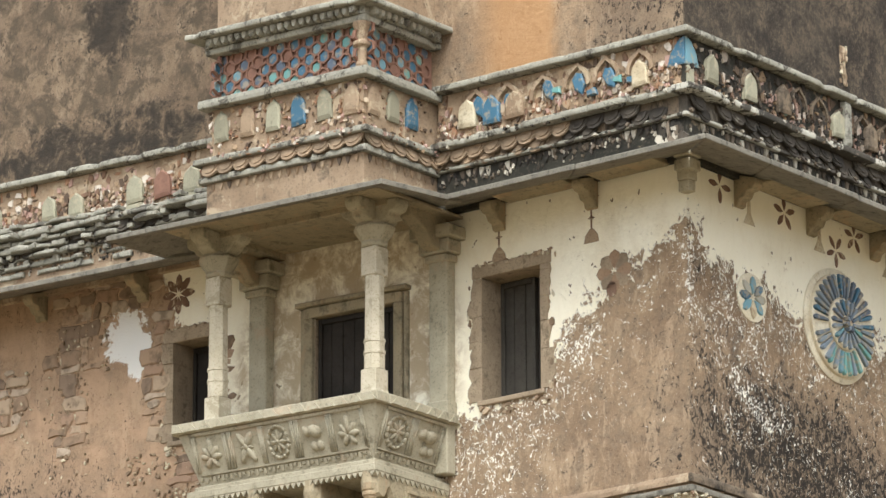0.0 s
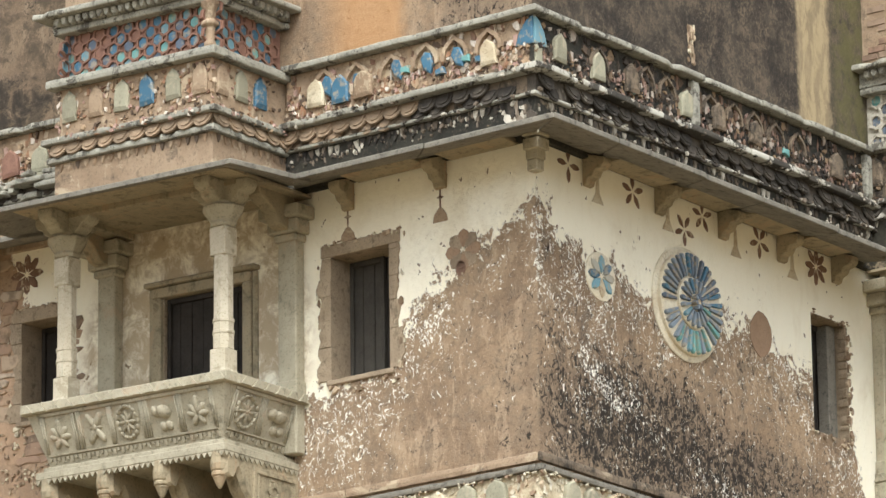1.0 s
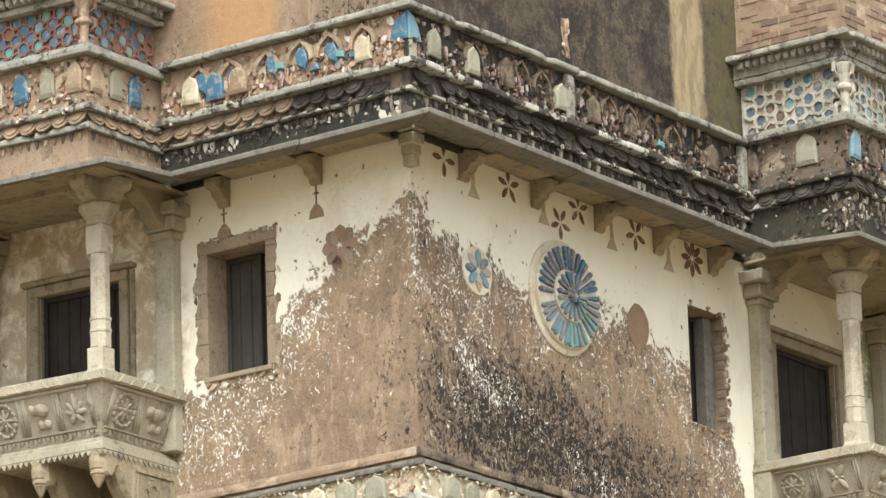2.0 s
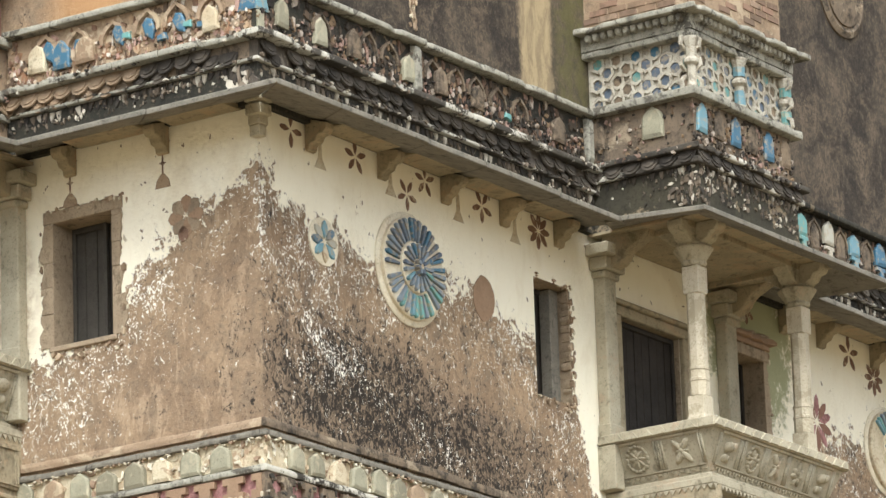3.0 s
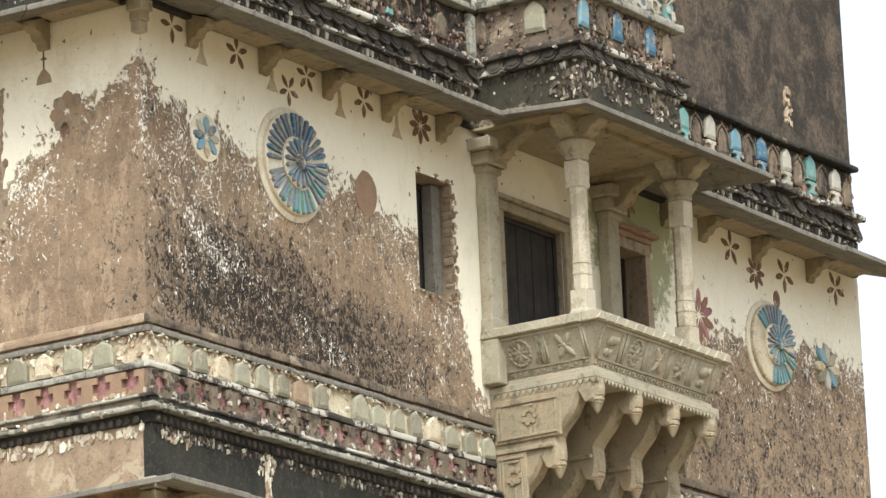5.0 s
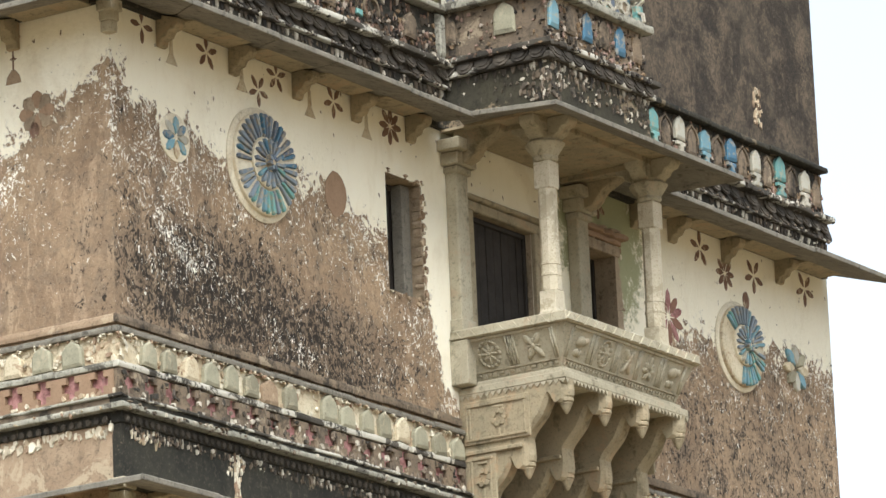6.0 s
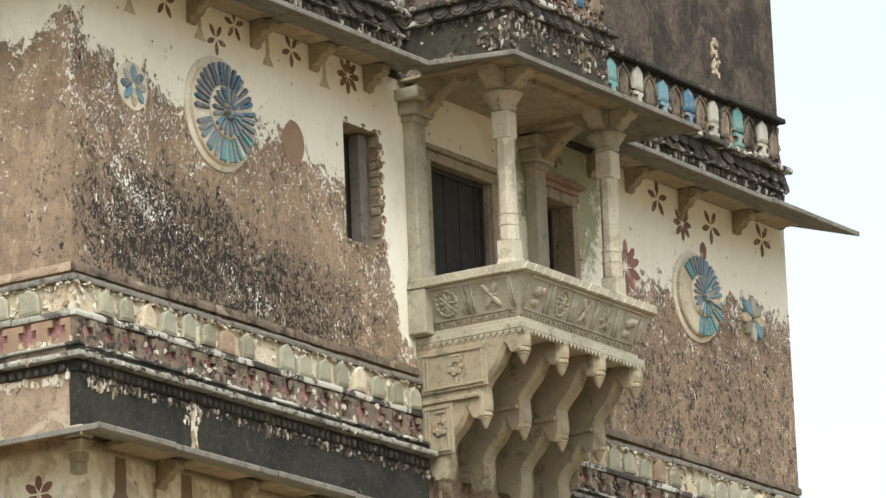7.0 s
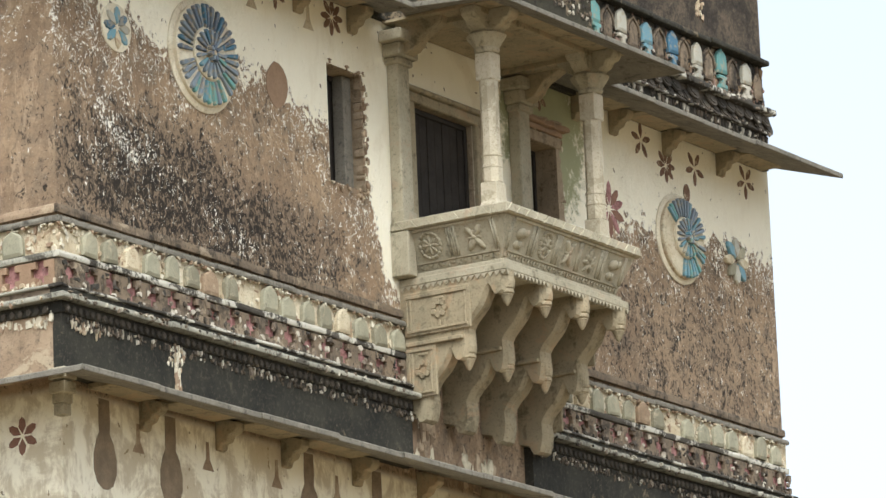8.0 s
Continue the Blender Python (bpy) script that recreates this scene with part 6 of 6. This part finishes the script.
# a worn ring on the storey above, and plaster scraps on the black wall
th = thing("worn_medallion", P("R", 10.6, 0, 6.78), "sooty plaster ring of a worn wall medallion", "medallion")
m0 = place("R", 10.6, 0, 6.78) @ Matrix.Rotation(radians(-90), 4, "X")
for nm, prof, mat in (("ring", [(0.46, -0.02), (0.46, 0.02), (0.4, 0.045), (0.36, 0.03)], SOOTBAND), ("disc", [(0.34, 0.0), (0.34, 0.05), (0.2, 0.07)], SOOTBAND)):
    bm = bmesh.new()
    lathe(bm, prof, 28)
    bm.transform(m0)
    part(nm, bm, mat, th)
for u, z, w, h in ((2.5, 4.52, 0.1, 0.34), (11.77, 4.62, 0.16, 0.42)):
    bm = bmesh.new()
    rg = random.Random(round(u))
    scatter_chips(bm, "R", u - w / 2, u + w / 2, z - h / 2, z + h / 2, 0.0, 40, 0.042, rg, 1.8)
    tagged(part("plaster_scraps", bm, EDGECHIPS), "pale plaster scraps on the black wall", "plaster", kind="stuff")

# bare patches where a tile has fallen out
for u, z, w, h in ((3.53, 1.95, 0.18, 0.22), (11.27, 2.41, 0.07, 0.1), (0.83, 1.96, 0.06, 0.07)):
    bm = bmesh.new()
    fc = "L" if u < 1 else "R"
    rg = random.Random(round(u * 10))
    pts = [(u + w * math.cos(6.283 * i / 14) * rg.uniform(0.92, 1.06), z + h * math.sin(6.283 * i / 14) * rg.uniform(0.92, 1.06)) for i in range(14)]
    prism(bm, pts, "d", -0.01, 0.006, lambda p, q, a: P(fc, p, a, q))
    tagged(part("fallen_patch", bm, BARE if w > 0.1 else REDPAINT), "bare brown patch where a plaster disc fell", "patch", kind="structure")

# lantern marks painted under the brackets
for face, u, z in (("L", 1.05, 2.62), ("L", 2.1, 2.64)):
    th = thing("lantern_mark", P(face, u, 0, z), "painted brown hanging lantern under a bracket", "painted lantern", "painted lanterns")
    for nm, pts in (("cord", [(-0.008, 0.14), (0.008, 0.14), (0.008, -0.06), (-0.008, -0.06)]), ("loop", [(-0.09, 0.24), (-0.075, 0.24), (0.0, 0.15), (0.075, 0.24), (0.09, 0.24), (0.0, 0.13)]),
                    ("bell", [(-0.02, -0.06), (0.02, -0.06), (0.07, -0.12), (0.085, -0.19), (-0.085, -0.19), (-0.07, -0.12)]), ("knot", [(-0.04, 0.04), (0.0, 0.02), (0.04, 0.04), (0.0, 0.06)])):
        bm = bmesh.new()
        prism(bm, [(u + p, z + q) for p, q in pts], "d", -0.004, 0.004, lambda p, q, a: P(face, p, a, q))
        part(nm, bm, TANBAND if nm == "bell" else REDPAINT, th)
for u in (0.95, 2.05, 3.15, 4.1, 1.13, 2.2, 3.3, 4.3):
    z = 2.72 if u not in (1.13, 2.2, 3.3, 4.3) else -1.8
    bm = bmesh.new()
    prism(bm, [(u - 0.02, z + 0.16), (u + 0.02, z + 0.16), (u + 0.03, z), (u + 0.09, z - 0.1), (u - 0.09, z - 0.1), (u - 0.03, z)], "d", -0.004, 0.004, lambda p, q, a: P("R", p, a, q))
    tagged(part("lantern_mark", bm, CREAMBAND if z > 0 else TANBAND), "faded painted lantern on the plaster", "painted lantern", "painted lanterns")

# bottle-shaped sooty hollows under the lower eave
for u, z in ((0.62, -1.9), (1.62, -1.9), (3.83, -1.9), (4.98, -1.9)):
    bm = bmesh.new()
    pts = [(-0.07, 0.4), (0.08, 0.4), (0.085, 0.2), (0.075, 0.1), (0.13, 0.02), (0.17, -0.12), (0.165, -0.25), (0.11, -0.36), (0.03, -0.4), (-0.04, -0.4), (-0.12, -0.35), (-0.17, -0.24), (-0.165, -0.1), (-0.12, 0.03), (-0.075, 0.1), (-0.08, 0.2)]
    prism(bm, [(u + p, z + q) for p, q in pts], "d", -0.01, 0.006, lambda p, q, a: P("R", p, a, q))
    tagged(part("vase_mark", bm, GREYPAINT), "sooty vase-shaped mark on cream plaster", "painted vase", "painted vases")

# ---- bare stones in the south wall ----
rg = random.Random(77)
th = thing("bare_masonry", P("L", 7.0, 0, 1.0), "bare rubble stones where the plaster has fallen", "masonry", kind="structure")
for cu, cz, ru, rz in ((6.95, 2.84, 0.75, 0.17), (7.3, 2.4, 0.3, 0.4), (7.38, 1.75, 0.2, 0.55), (8.15, 2.0, 0.24, 0.32), (6.24, 1.95, 0.15, 0.75), (5.42, 1.75, 0.1, 0.6), (5.75, 1.05, 0.3, 0.16)):
    z = cz - rz
    while z < cz + rz:
        h = rg.uniform(0.06, 0.17)
        u = cu - ru - rg.uniform(0, 0.1)
        while u < cu + ru:
            w = rg.uniform(0.1, 0.34)
            mu, mz = u + w / 2, z + h / 2
            if ((mu - cu) / ru) ** 2 + ((mz - cz) / rz) ** 2 < rg.uniform(0.7, 1.25):
                a, b = w / 2 - 0.006, h / 2 - 0.005
                pts = [(x * a + rg.uniform(-0.025, 0.025), y * b + rg.uniform(-0.018, 0.018)) for x, y in ((-0.8, -1), (0.1, -1), (0.85, -0.95), (1, 0), (0.8, 1), (-0.1, 0.95), (-0.85, 0.9), (-1, 0.1))]
                piece("stone", local_prism("stone", pts, rg.uniform(0.008, 0.03), STONES, chamfer=0.84), place("L", mu, -0.006, mz, rg.uniform(-7, 7)), th)
            u += w
        z += h
bm = bmesh.new()
for cu, cz, ru, rz in ((7.38, 1.7, 0.3, 0.6), (7.2, 2.4, 0.35, 0.3), (8.15, 1.9, 0.3, 0.35), (6.2, 1.1, 0.4, 0.15), (5.95, 0.75, 0.3, 0.12)):
    scatter_chips(bm, "L", cu - ru, cu + ru, cz - rz, cz + rz, 0.0, 70, 0.045, rg, 0.8)
tagged(part("mortar_crumbs", bm, EDGECHIPS, th), kind="stuff")

# broken limewash under the balcony's corbels
bm = bmesh.new()
rg = random.Random(91)
scatter_chips(bm, "R", 5.45, 6.0, -1.35, -0.75, 0.0, 60, 0.13, rg, 1.7)
scatter_chips(bm, "R", 6.5, 7.1, -1.4, -1.15, 0.0, 50, 0.12, rg, 1.7)
tagged(part("broken_limewash", bm, EDGECHIPS), "broken pale limewash below the balcony", "plaster", kind="stuff")

# pale runs of lime down the black band over the lower eave
bm = bmesh.new()
rg = random.Random(61)
scatter_chips(bm, "R", 1.58, 1.66, -1.33, -0.9, 0.098, 60, 0.028, rg, 4.0)
scatter_chips(bm, "R", 1.48, 1.72, -1.05, -0.88, 0.098, 30, 0.03, rg, 2.0)
scatter_chips(bm, "R", 0.0, 0.5, -1.0, -0.88, 0.098, 30, 0.03, rg, 2.0)
tagged(part("lime_runs", bm, LIMECHIPS), "pale runs of lime down black plaster", "stain", kind="stuff")
